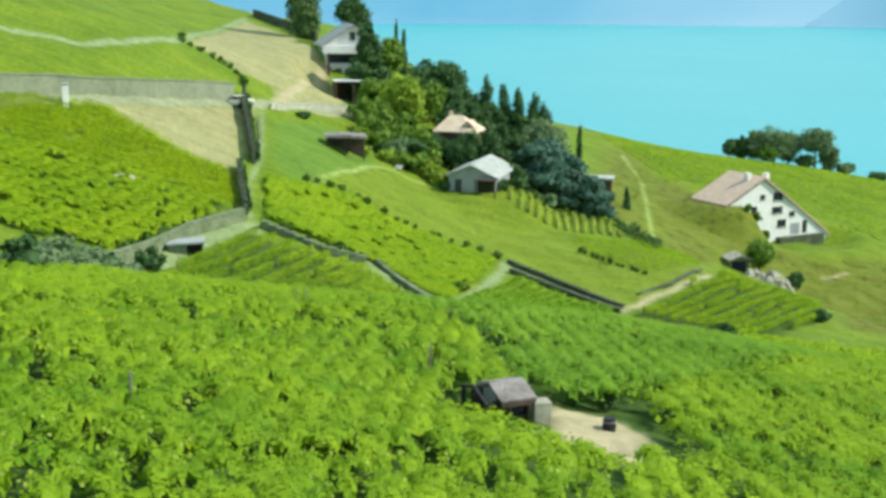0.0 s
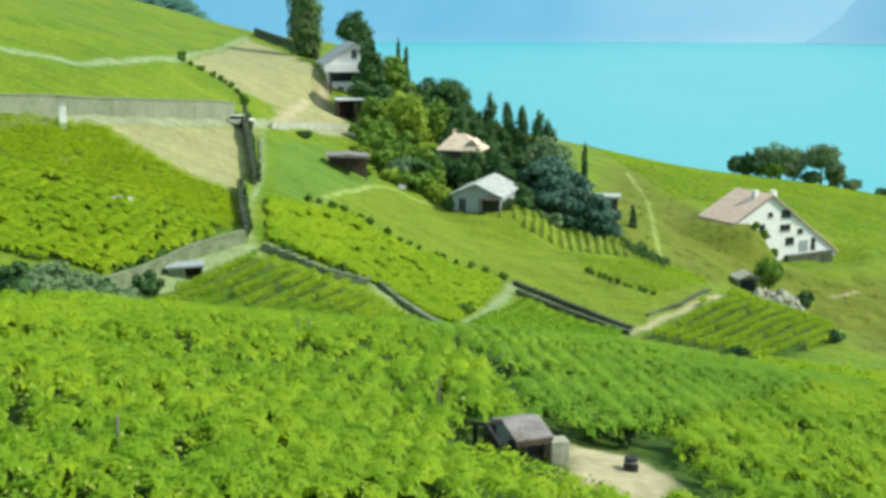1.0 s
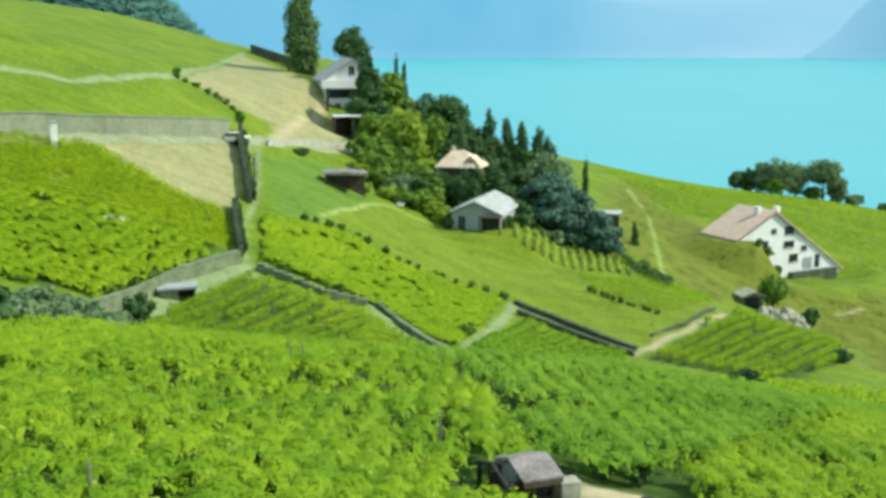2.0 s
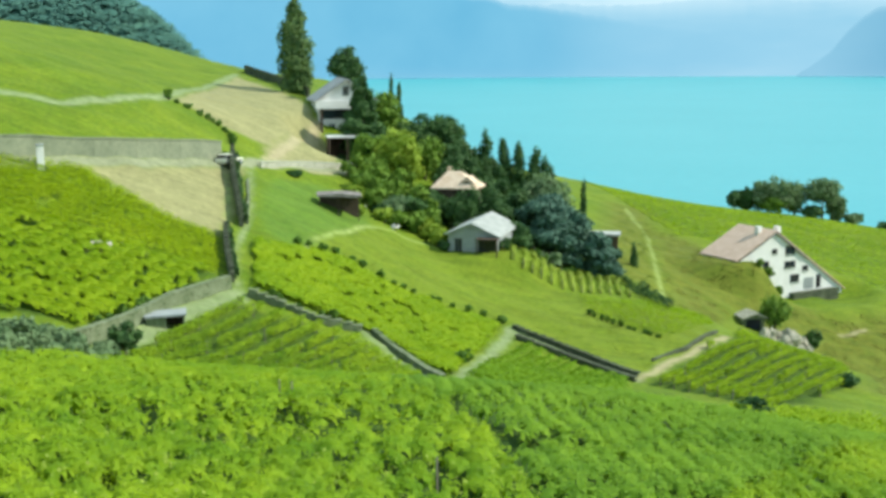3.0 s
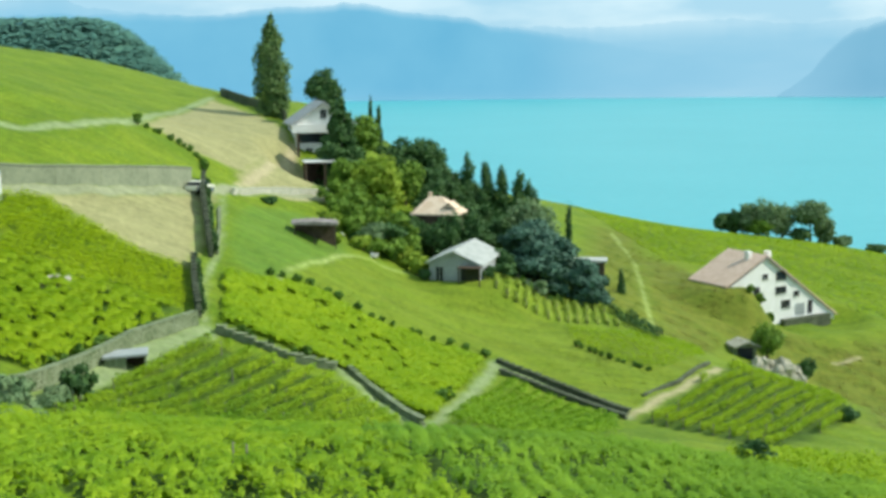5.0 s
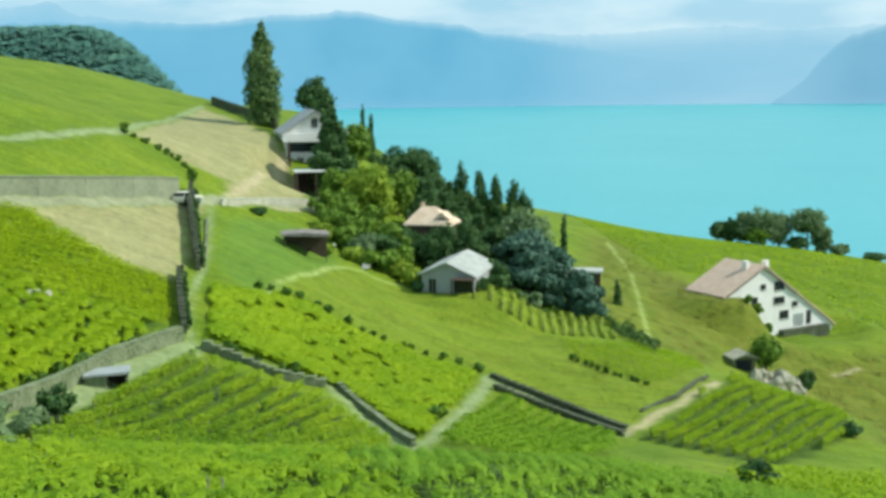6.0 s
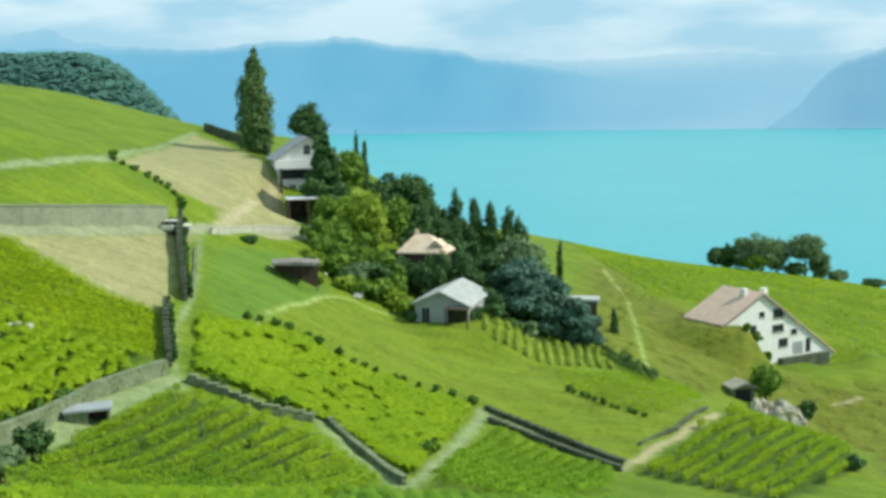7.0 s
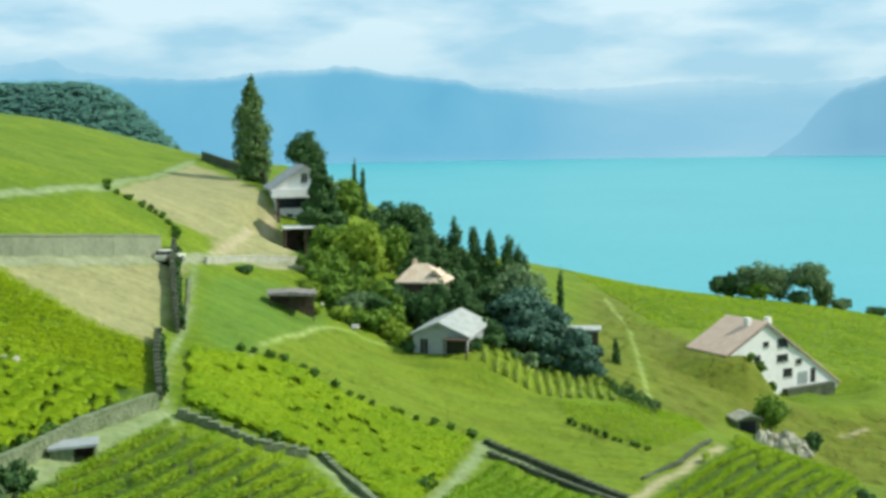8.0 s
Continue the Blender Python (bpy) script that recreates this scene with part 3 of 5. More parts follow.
def gable_house(name, label, x, y, z, turn, left, right, eave_l, eave_r, ridge, length, wall, roof, sink=3.0, over=0.5, thick=0.28):
    """A house whose gable looks along its own -y. left, right: half widths either side of the ridge."""
    ob = tagged(empty(name, x, y, z, turn), label, "house")
    bm = bmesh.new()
    prism(bm, [(-left, -sink), (right, -sink), (right, eave_r), (0, ridge), (-left, eave_l)], 0, length)
    part("wall", bm, wall, ob)
    for side, half, eave in ((-1, left, eave_l), (1, right, eave_r)):
        k = (ridge - eave) / half
        bm = bmesh.new()
        xe, ze = side * (half + over), eave - k * over
        prism(bm, [(0, ridge + 0.02), (xe, ze + 0.02), (xe, ze + thick), (0, ridge + thick)], -over, length + over)
        part("roof", bm, roof, ob)
    return ob


far_wood()

# ---------------------------------------------------------------- walls of the terraces
def stone_wall(label, line, high, thick=0.45, course=0.32, seed=1, sink=0.3, cap=True, dark=False, tone=""):
    """A dry-stone wall: rough blocks laid in courses along a line, with a core behind them and cap stones."""
    rng = np.random.default_rng(seed)
    wall = tagged(empty("stone_wall", *line[0], 0), label, "wall", kind="structure")
    wall.matrix_world = Matrix.Identity(4)
    core, stones, caps = bmesh.new(), [], []
    for (ax, ay), (bx, by) in zip(line, line[1:]):
        a, b = Vector((ax, ay, 0)), Vector((bx, by, 0))
        d = (b - a).normalized()
        n = Vector((d.y, -d.x, 0))
        steps = max(1, int((b - a).length / 1.5))
        for k in range(steps):
            p, q = a.lerp(b, k / steps), a.lerp(b, (k + 1) / steps)
            zp, zq = ground_z(p.x, p.y), ground_z(q.x, q.y)
            vs = []
            for c, z in ((p, zp), (q, zq)):
                for side in (-1, 1):
                    for dz in (-sink - 0.4, high - 0.06):
                        w = c + n * side * (thick * 0.5 - 0.05)
                        vs.append(core.verts.new((w.x, w.y, z + dz)))
            for f in ((0, 1, 3, 2), (4, 6, 7, 5), (0, 4, 5, 1), (2, 3, 7, 6), (1, 5, 7, 3), (0, 2, 6, 4)):
                core.faces.new([vs[i] for i in f])
        length = (b - a).length
        for row in range(max(1, int(high / course))):
            s = rng.uniform(-0.3, 0)
            while s < length:
                w = course * rng.uniform(1.2, 2.4)
                m = a + d * min(max(s + w / 2, 0), length)
                z = ground_z(m.x, m.y) + row * course - 0.03
                stones.append((m, d, n, w * 0.96, z, course * 0.94, rng.uniform(-0.03, 0.03)))
                s += w
        s = 0
        while cap and s < length:
            w = rng.uniform(0.6, 1.1)
            m = a + d * min(s + w / 2, length)
            caps.append((m, d, n, w * 0.97, ground_z(m.x, m.y) + high - 0.06, 0.12, rng.uniform(-0.02, 0.02)))
            s += w
    part("core", core, M_STONE_DARK if dark else M_STONE_PALE if tone else M_STONE, wall)
    for name, group, depth in (("stone", stones, thick), ("cap_stone", caps, thick + 0.12)):
        if not group:
            continue
        for k, (m, d, n, w, z, h, out) in enumerate(group[:300]):
            ob = new(name, (UNIT_STONE_DARK if dark else UNIT_STONE_PALE if tone else UNIT_STONE)[k % 4])
            turn = Matrix(((d.x, n.x, 0, m.x + n.x * out), (d.y, n.y, 0, m.y + n.y * out), (0, 0, 1, z), (0, 0, 0, 1)))
            ob.matrix_world = turn @ Matrix.Diagonal((w, depth, h, 1))
            ob.parent = wall
    return wall


def unit_stone(seed, mat):
    """A block one unit long, deep and high, with knocked-off corners."""
    rng = random.Random(seed)
    bm = bmesh.new()
    bmesh.ops.create_cube(bm, size=1.0, matrix=Matrix.Translation((0, 0, 0.5)))
    bmesh.ops.bevel(bm, geom=list(bm.edges), offset=0.09, segments=1, affect="EDGES")
    for v in bm.verts:
        v.co += Vector((rng.uniform(-0.05, 0.05), rng.uniform(-0.05, 0.05), rng.uniform(-0.05, 0.05)))
    me = bpy.data.meshes.new("stone")
    bm.to_mesh(me)
    bm.free()
    me.materials.append(mat)
    return me


UNIT_STONE = [unit_stone(k, M_STONE) for k in range(4)]
UNIT_STONE_PALE = [unit_stone(k, M_STONE_PALE) for k in range(4)]
UNIT_STONE_DARK = [unit_stone(k, M_STONE_DARK) for k in range(4)]


def concrete_wall(line):
    """A poured retaining wall in panels, with open joints and a coping."""
    wall = tagged(new("retaining_wall"), "tall stained grey concrete retaining wall along the road", "wall", kind="structure")
    for (ax, ay, ah), (bx, by, bh) in zip(line, line[1:]):
        a, b = Vector((ax, ay, 0)), Vector((bx, by, 0))
        d = (b - a).normalized()
        n = Vector((d.y, -d.x, 0))
        steps = max(1, round((b - a).length / 3.2))
        for k in range(steps):
            p, q = a.lerp(b, k / steps) + d * 0.002, a.lerp(b, (k + 1) / steps) - d * 0.002
            hp, hq = ah + (bh - ah) * k / steps, ah + (bh - ah) * (k + 1) / steps
            for name, z0, z1, half in (("panel", None, -0.18, 0.2), ("coping", -0.176, 0.0, 0.28)):
                bm = bmesh.new()
                vs = [bm.verts.new((c + n * s * half) + Vector((0, 0, ground_z(c.x, c.y) + (-1.0 if z is None else h + z)))) for c, h in ((p, hp), (q, hq)) for s in (-1, 1) for z in (z0, z1)]
                for f in ((0, 1, 3, 2), (4, 6, 7, 5), (0, 4, 5, 1), (2, 3, 7, 6), (1, 5, 7, 3), (0, 2, 6, 4)):
                    bm.faces.new([vs[i] for i in f])
                part(name, bm, M_CONCRETE, wall)
    return wall


# ---------------------------------------------------------------- houses
farmhouse = gable_house("farmhouse", "white three-storey farmhouse with pale pink tiled roof", 55.95, 199.6, 56.0, 28, 8.3, 16.2, 4.6, -2.4, 8.8, 8.4, M_PLASTER, M_TILE, 4.5, 0.4)
for wx, wz, ww, wh in ((3.6, 4.6, 2.1, 1.4), (3.6, 2.3, 2.3, 1.1), (4.8, -0.3, 1.9, 1.3), (0.0, 5.0, 1.0, 0.8), (7.2, 1.5, 1.2, 0.8), (-1.8, 2.4, 1.2, 1.4)):
    window(farmhouse, wx, wz, ww, wh, trim=M_WOOD)
bm = bmesh.new()
box(bm, 9.9, 11.0, -0.04, 0.02, -1.8, 0.5)
part("door", bm, M_RUBBER, farmhouse, "black entrance door")
bm = bmesh.new()
box(bm, 7.0, 9.2, -0.06, 0.02, -1.8, 0.2)
part("garage_door", bm, M_GREY, farmhouse, "pale grey garage door")
bm = bmesh.new()
box(bm, 3.8, 14.4, -1.1, -0.02, -6.0, -2.1)
part("terrace", bm, M_STONE_DARK, farmhouse, "dark terrace wall below the house")
bm = bmesh.new()
box(bm, -1.9, -1.1, 2.0, 2.9, 6.9, 9.5)
part("chimney", bm, M_PLASTER, farmhouse, "pale rendered chimney")
bm = bmesh.new()
box(bm, 2.0, 2.8, 1.6, 2.5, 6.5, 9.3)
part("chimney", bm, M_PLASTER, farmhouse, "pale rendered chimney")

for side, half, eave in ((-1, 8.3, 4.6), (1, 7.0, 8.8 - 7.0 * 11.2 / 16.2)):
    bm = bmesh.new()
    prism(bm, [(0, 8.56), (side * half, eave - 0.24), (side * half, eave + 0.1), (0, 8.9)], -0.46, -0.403)
    part("barge_board", bm, M_BROWN, farmhouse, "brown weathered barge board")

grey_house = gable_house("garden_house", "single-storey grey rendered house with pale grey roof", 3.9, 160.0, 68.5, -16, 3.3, 3.5, 2.4, 2.2, 3.8, 11, M_GREY, M_SLATE, 3.0, 0.45, 0.22)
window(grey_house, -1.9, -0.3, 0.95, 2.1, trim=M_GREY)
bm = bmesh.new()
box(bm, 0.9, 3.9, -1.8, -0.03, 1.98, 2.08)
part("porch_roof", bm, M_WOOD, grey_house, "dark flat porch roof")
for px in (1.05, 3.75):
    bm = bmesh.new()
    box(bm, px - 0.08, px + 0.08, -1.7, -1.54, -2.5, 1.98)
    part("porch_post", bm, M_WOOD, grey_house)
bm = bmesh.new()
box(bm, 0.9, 3.35, -0.05, -0.002, -1.6, 1.96)
part("glass_door", bm, M_GLASS, grey_house, "dark glazed double door")
for k in range(9):
    bm = bmesh.new()
    slope = (3.8 - 2.2) / 3.5
    prism(bm, [(0.1, 3.8 + 0.215 - 0.1 * slope), (3.93, 3.8 + 0.215 - 3.93 * slope), (3.93, 3.8 + 0.275 - 3.93 * slope), (0.1, 3.8 + 0.275 - 0.1 * slope)], 0.1 + 1.3 * k, 0.18 + 1.3 * k)
    part("roof_rib", bm, M_SLATE, grey_house)
bm = bmesh.new()
box(bm, 0.3, 3.3, -2.2, -0.06, -0.9, -0.55)
part("porch_floor", bm, M_STONE_DARK, grey_house)

villa = gable_house("villa", "white villa with grey slate roof among dark trees", -15.9, 202.5, 80.6, 13, 4.6, 4.6, 6.8, 6.8, 9.9, 10, M_PLASTER, M_SLATE_DARK, 4.0, 0.8)
for wx, wz in ((-2.4, 1.2), (1.6, 1.2), (0.0, 7.4)):
    window(villa, wx, wz, 1.0, 1.4)
bm = bmesh.new()
box(bm, -5.2, 4.2, -1.4, -0.02, 5.2, 6.5)
part("balcony", bm, M_PLASTER, villa, "white rendered projecting balcony")
bm = bmesh.new()
box(bm, -4.0, 3.4, -0.06, -0.004, 3.5, 5.0)
part("window_band", bm, M_GLASS, villa, "dark window band under the balcony")
bm = bmesh.new()
box(bm, -4.5, -4.1, -1.3, -0.9, -3.0, 5.198)
part("balcony_post", bm, M_WOOD, villa)
veranda = tagged(empty("veranda", -15.5, 193.6, 77.7, 10), "deep shaded veranda with white slab roof beside villa", "veranda")
bm = bmesh.new()
box(bm, -2.9, 2.9, -1.6, 3.6, 3.9, 4.08)
part("roof_slab", bm, M_PLASTER, veranda)
for x0, x1, y0, y1 in ((-2.7, 2.7, 3.2, 3.5), (-2.7, -2.45, -0.8, 3.2), (2.45, 2.7, -0.8, 3.2)):
    bm = bmesh.new()
    box(bm, x0, x1, y0, y1, -0.1, 3.9)
    part("wall", bm, M_WOOD, veranda)
bm = bmesh.new()
box(bm, -3.4, 3.4, -2.6, 3.6, -2.5, -0.1)
part("floor_slab", bm, M_PLASTER, veranda, "white rendered terrace base")
for px in (-2.55, 0.3, 2.55):
    bm = bmesh.new()
    box(bm, px - 0.12, px + 0.12, -1.5, -1.26, -0.1, 3.9)
    part("post", bm, M_WOOD, veranda)

cottage = tagged(empty("cottage", 2.5, 182.0, 72.7, -16), "dark-walled cottage with pale orange hipped roof behind shrubs", "house")
# walls in the dark wood material, for a dark band below the roof
bm = bmesh.new()
box(bm, -3.0, 2.9, -2.4, 2.4, -3.0, 2.2)
part("wall", bm, M_WOOD, cottage)


def hipped_roof(x0, x1, y0, y1, eave, ridge0, ridge1, top, thick=0.2):
    """A roof with four slopes round a short ridge along x."""
    bm = bmesh.new()
    rings = []
    for dz in (0.0, thick):
        rings.append([bm.verts.new(v) for v in ((x0, y0, eave + dz), (x1, y0, eave + dz), (x1, y1, eave + dz), (x0, y1, eave + dz), (ridge0, (y0 + y1) / 2, top + dz), (ridge1, (y0 + y1) / 2, top + dz))])
    for ring in rings:
        for f in ((0, 1, 5, 4), (1, 2, 5), (2, 3, 4, 5), (3, 0, 4)):
            bm.faces.new([ring[i] for i in f])
    for i in range(4):
        j = (i + 1) % 4
        bm.faces.new((rings[0][i], rings[0][j], rings[1][j], rings[1][i]))
    return bm


part("roof", hipped_roof(-3.6, 3.5, -3.0, 3.0, 2.0, -1.6, 0.4, 4.3), M_ORANGE, cottage)
bm = bmesh.new()
prism(bm, [(1.0, 2.3), (2.8, 2.3), (2.8, 3.0), (1.9, 3.75), (1.0, 3.0)], -2.1, 0.0)
dormer = part("dormer", bm, M_ORANGE, cottage, "small gabled roof window")
for side in (-1, 1):
    bm = bmesh.new()
    prism(bm, [(1.9, 3.78), (1.9 + side * 1.1, 2.86), (1.9 + side * 1.1, 2.98), (1.9, 3.9)], -2.3, 0.6)
    part("roof", bm, M_ORANGE, dormer)
bm = bmesh.new()
box(bm, 1.5, 2.3, -2.13, -2.102, 2.45, 3.05)
part("pane", bm, M_GLASS, dormer)
bm = bmesh.new()
box(bm, -1.9, -1.4, 0.5, 1.0, 3.3, 5.0)
part("chimney", bm, M_ORANGE, cottage, "pale brick chimney")

shelter = tagged(empty("garden_shelter", -13.4, 157.0, 74.3, 6), "open-fronted garden shelter with weathered pale roof", "shelter")
bm = bmesh.new()
prism(bm, [(-2.9, 2.25), (2.9, 2.05), (2.9, 2.3), (0, 2.62), (-2.9, 2.5)], -0.6, 3.4)
part("roof", bm, M_BROWN, shelter)
bm = bmesh.new()
box(bm, -2.6, 2.6, 2.9, 3.1, -1.0, 2.1)
part("back_wall", bm, M_WOOD, shelter)
for px in (-2.6, -0.2, 2.4):
    bm = bmesh.new()
    box(bm, px, px + 0.16, -0.3, -0.14, -1.0, 2.15)
    part("post", bm, M_WOOD, shelter)

annexe = tagged(empty("annexe", 25.3, 187.0, 63.5, -10), "low outbuilding with flat pale roof behind cedar", "outbuilding")
bm = bmesh.new()
box(bm, -2.0, 2.2, 0, 3, -1.5, 2.8)
part("wall", bm, M_WOOD, annexe)
bm = bmesh.new()
box(bm, -2.4, 2.6, -0.4, 3.4, 2.8, 3.1)
part("roof", bm, M_SLATE, annexe)

# vineyard shed in the front slope
shed = tagged(empty("vineyard_shed", 1.36, 41.9, ground_z(2.1, 42.2) - 0.12, -68), "small vineyard shed with weathered roof and open dark side", "shed")
for side in (-1, 1):
    bm = bmesh.new()
    prism(bm, [(0, 1.30), (side * 1.25, 0.92), (side * 1.25, 0.98), (0, 1.37)], 0.42, 1.9)
    part("roof", bm, M_BROWN, shed, "weathered brown sheet roof")
    bm = bmesh.new()
    prism(bm, [(0, 1.19), (side * 1.26, 0.81), (side * 1.26, 0.93), (0, 1.31)], -0.22, -0.1)
    part("barge_board", bm, M_RUBBER, shed, "black open rafter frame")
bm = bmesh.new()
box(bm, 1.19, 1.27, 0.44, 1.86, 0.72, 0.92)
part("fascia", bm, M_WOOD, shed)
bm = bmesh.new()
prism(bm, [(-0.6, -0.5), (0.55, -0.5), (0.55, 1.1), (0, 1.26), (-0.6, 1.1)], 0.5, 0.6)
part("end_wall", bm, M_GREY, shed, "pale grey boarded end wall")
bm = bmesh.new()
prism(bm, [(-0.85, -0.5), (0.85, -0.5), (0.85, 1.0), (0, 1.28), (-0.85, 1.0)], 1.65, 1.75)
part("far_wall", bm, M_PLASTER, shed, "whitewashed end wall")
for px in (-1.1, 0.95):
    bm = bmesh.new()
    box(bm, px, px + 0.14, -0.22, -0.08, -0.6, 0.86)
    part("frame_post", bm, M_RUBBER, shed, "black timber post of the open end")
bm = bmesh.new()
box(bm, -0.06, 0.06, -0.12, 0.42, 1.2, 1.3)
part("ridge_beam", bm, M_RUBBER, shed)
bm = bmesh.new()
box(bm, -0.85, -0.75, 0.1, 1.65, -0.5, 1.02)
part("back_wall", bm, M_WOOD, shed)
# black panel stands for the shade in the shed's open side
bm = bmesh.new()
box(bm, 0.84, 0.92, 0.1, 1.65, -0.5, 0.9)
part("eave_shade", bm, M_RUBBER, shed, "black panel standing for the shade under the eave")
bm = bmesh.new()
box(bm, 0.96, 1.06, 0.0, 1.65, -0.5, 0.22)
part("side_boards", bm, M_WOOD, shed, "low dark boarding below the opening")
for py in (0.08, 0.85, 1.6):
    bm = bmesh.new()
    box(bm, 1.06, 1.16, py - 0.05, py + 0.05, -0.5, 0.9)
    part("post", bm, M_WOOD, shed)
trough = tagged(empty("concrete_block", 3.75, 41.6, ground_z(3.75, 41.6), 12), "pale concrete wall block beside the shed", "wall block")
bm = bmesh.new()
box(bm, -0.32, 0.36, -0.3, 0.35, -0.4, 0.85)
bmesh.ops.bevel(bm, geom=list(bm.edges), offset=0.025, segments=1, affect="EDGES")
part("body", bm, M_GRAVEL, trough)
barrel = tagged(empty("barrel", 6.35, 41.4, ground_z(6.35, 41.4)), "dark barrel standing on the bare yard", "barrel")
bm = bmesh.new()
limb(bm, (0, 0, -0.05), (0, 0, 0.3), 0.22, 0.27, 14)
limb(bm, (0, 0, 0.3), (0, 0, 0.66), 0.27, 0.22, 14)
part("body", bm, M_RUBBER, barrel)
for hz in (0.1, 0.5):
    bm = bmesh.new()
    limb(bm, (0, 0, hz), (0, 0, hz + 0.05), 0.265, 0.265, 14)
    part("hoop", bm, M_BROWN, barrel)

# low hut by the lower road
hut = tagged(empty("store_hut", -23.9, 104.6, ground_z(-23.9, 104.6) - 0.35, 12), "low stone store with pale slab roof and dark opening", "hut")
bm = bmesh.new()
prism(bm, [(-1.7, 1.25), (1.8, 1.35), (1.8, 1.55), (-1.7, 1.43)], -0.7, 1.7)
part("roof", bm, M_GREY, hut)
bm = bmesh.new()
box(bm, -1.55, 0.1, -0.5, 1.55, -0.8, 1.26)
part("wall", bm, M_STONE, hut)
bm = bmesh.new()
box(bm, 0.1, 1.65, 1.0, 1.55, -0.8, 1.31)
part("back_wall", bm, M_WOOD, hut)
bm = bmesh.new()
box(bm, 1.5, 1.66, -0.5, 0.998, -0.8, 1.31)
part("side_wall", bm, M_STONE, hut)

# stone hut on the right-hand slope
stone_hut = tagged(empty("stone_hut", 46.4, 176.2, ground_z(46.4, 176.2), 8), "small stone hut with pale roof and dark doorway", "hut")
bm = bmesh.new()
prism(bm, [(-1.7, -1.5), (1.7, -1.5), (1.7, 1.7), (0, 2.3), (-1.7, 1.7)], 0, 2.6)
part("wall", bm, M_STONE, stone_hut)
bm = bmesh.new()
prism(bm, [(-2.0, 1.6), (0, 2.3), (2.0, 1.6), (2.0, 1.8), (0, 2.55), (-2.0, 1.8)], -0.7, 2.8)
part("roof", bm, M_GRAVEL, stone_hut, "pale weathered stone slab roof")
# dark sheet laid on the wall for the shade inside the door opening
bm = bmesh.new()
box(bm, -1.2, 1.1, -0.06, -0.01, -1.0, 1.5)
part("doorway", bm, M_GLASS, stone_hut, "dark panel standing for the shade in the doorway")


def boulder(x, y, wide, high, seed, label="pale weathered boulder on the dry slope", group="boulders by the hut"):
    """A weathered outcrop: a lumpy ball flattened into the slope."""
    rng = random.Random(seed)
    rock = tagged(empty("boulder", x, y, ground_z(x, y), seed * 47), label, "rock", group=group)
    bm = bmesh.new()
    bmesh.ops.create_icosphere(bm, subdivisions=3, radius=1.0)
    ph = [rng.uniform(0, 6) for _ in range(6)]
    for v in bm.verts:
        c = v.co
        k = 1 + 0.22 * math.sin(3 * c.x + ph[0]) * math.sin(2.6 * c.y + ph[1]) + 0.14 * math.sin(6 * c.z + ph[2] + 3 * c.x) + 0.08 * math.sin(11 * c.y + ph[3]) + rng.uniform(-0.05, 0.05)
        v.co = Vector((c.x * wide * 0.5 * k, c.y * wide * 0.4 * k, c.z * high * k + high * 0.1))
    part("rock", bm, M_GRAVEL, rock)


for k, (cx, cy, cw, ch) in enumerate(((48.8, 174.0, 3.0, 1.9), (50.9, 173.6, 4.4, 2.5), (53.0, 173.6, 3.0, 1.8), (50.0, 172.0, 2.6, 1.5), (47.4, 173.4, 2.2, 1.5), (52.2, 172.2, 2.2, 1.2))):
    boulder(cx, cy, cw, ch, k + 1)

for k, (cx, cy, cw, ch) in enumerate(((-33.0, 116.0, 1.5, 0.9), (-31.9, 116.8, 1.2, 0.8), (-30.9, 117.8, 1.1, 0.7), (-33.9, 115.4, 1.0, 0.7))):
    boulder(cx, cy, cw, ch, k + 11, "pale limestone boulder among the lane vines", "boulders among the vines")

# car on the road
car = tagged(empty("car", -27.2, 155.6, ground_z(-27.2, 155.6) + 0.03, 67), "small cream-white car on the road below the wall", "car")
bm = bmesh.new()
prism(bm, [(-2.0, 0.32), (2.0, 0.32), (2.05, 0.62), (1.95, 0.85), (0.95, 0.95), (-1.9, 0.98), (-2.05, 0.7)], -0.82, 0.82)
bmesh.ops.bevel(bm, geom=list(bm.edges), offset=0.06, segments=2, affect="EDGES")
part("body", bm, M_PAINT, car)
bm = bmesh.new()
prism(bm, [(-1.85, 0.95), (0.9, 0.93), (0.3, 1.4), (-1.45, 1.42)], -0.72, 0.72)
cabin = part("cabin", bm, M_GLASS, car, "dark tinted car windows")
bm = bmesh.new()
prism(bm, [(-1.5, 1.40), (0.34, 1.38), (0.2, 1.47), (-1.35, 1.49)], -0.70, 0.70)
part("roof", bm, M_PAINT, car)
for wx in (-1.25, 1.3):
    for wy in (-0.8, 0.8):
        bm = bmesh.new()
        limb(bm, (wx, wy - 0.1, 0.31), (wx, wy + 0.1, 0.31), 0.31, 0.31, 18)
        wheel = part("wheel", bm, M_RUBBER, car)
        bm = bmesh.new()
        limb(bm, (wx, wy - 0.11, 0.31), (wx, wy + 0.11, 0.31), 0.19, 0.19, 14)
        part("rim", bm, M_STEEL, wheel)

# pillar at the end of the retaining wall
pillar = tagged(empty("gate_pillar", -42.9, 131.4, ground_z(-42.9, 131.4), 20), "white rendered pillar beside the road wall", "pillar")
bm = bmesh.new()
box(bm, -0.36, 0.36, -0.36, 0.36, -0.5, 2.3)
bmesh.ops.bevel(bm, geom=list(bm.edges), offset=0.04, segments=1, affect="EDGES")
part("shaft", bm, M_PLASTER, pillar)
bm = bmesh.new()
box(bm, -0.44, 0.44, -0.44, 0.44, 2.303, 2.45)
part("cap", bm, M_SLATE, pillar)

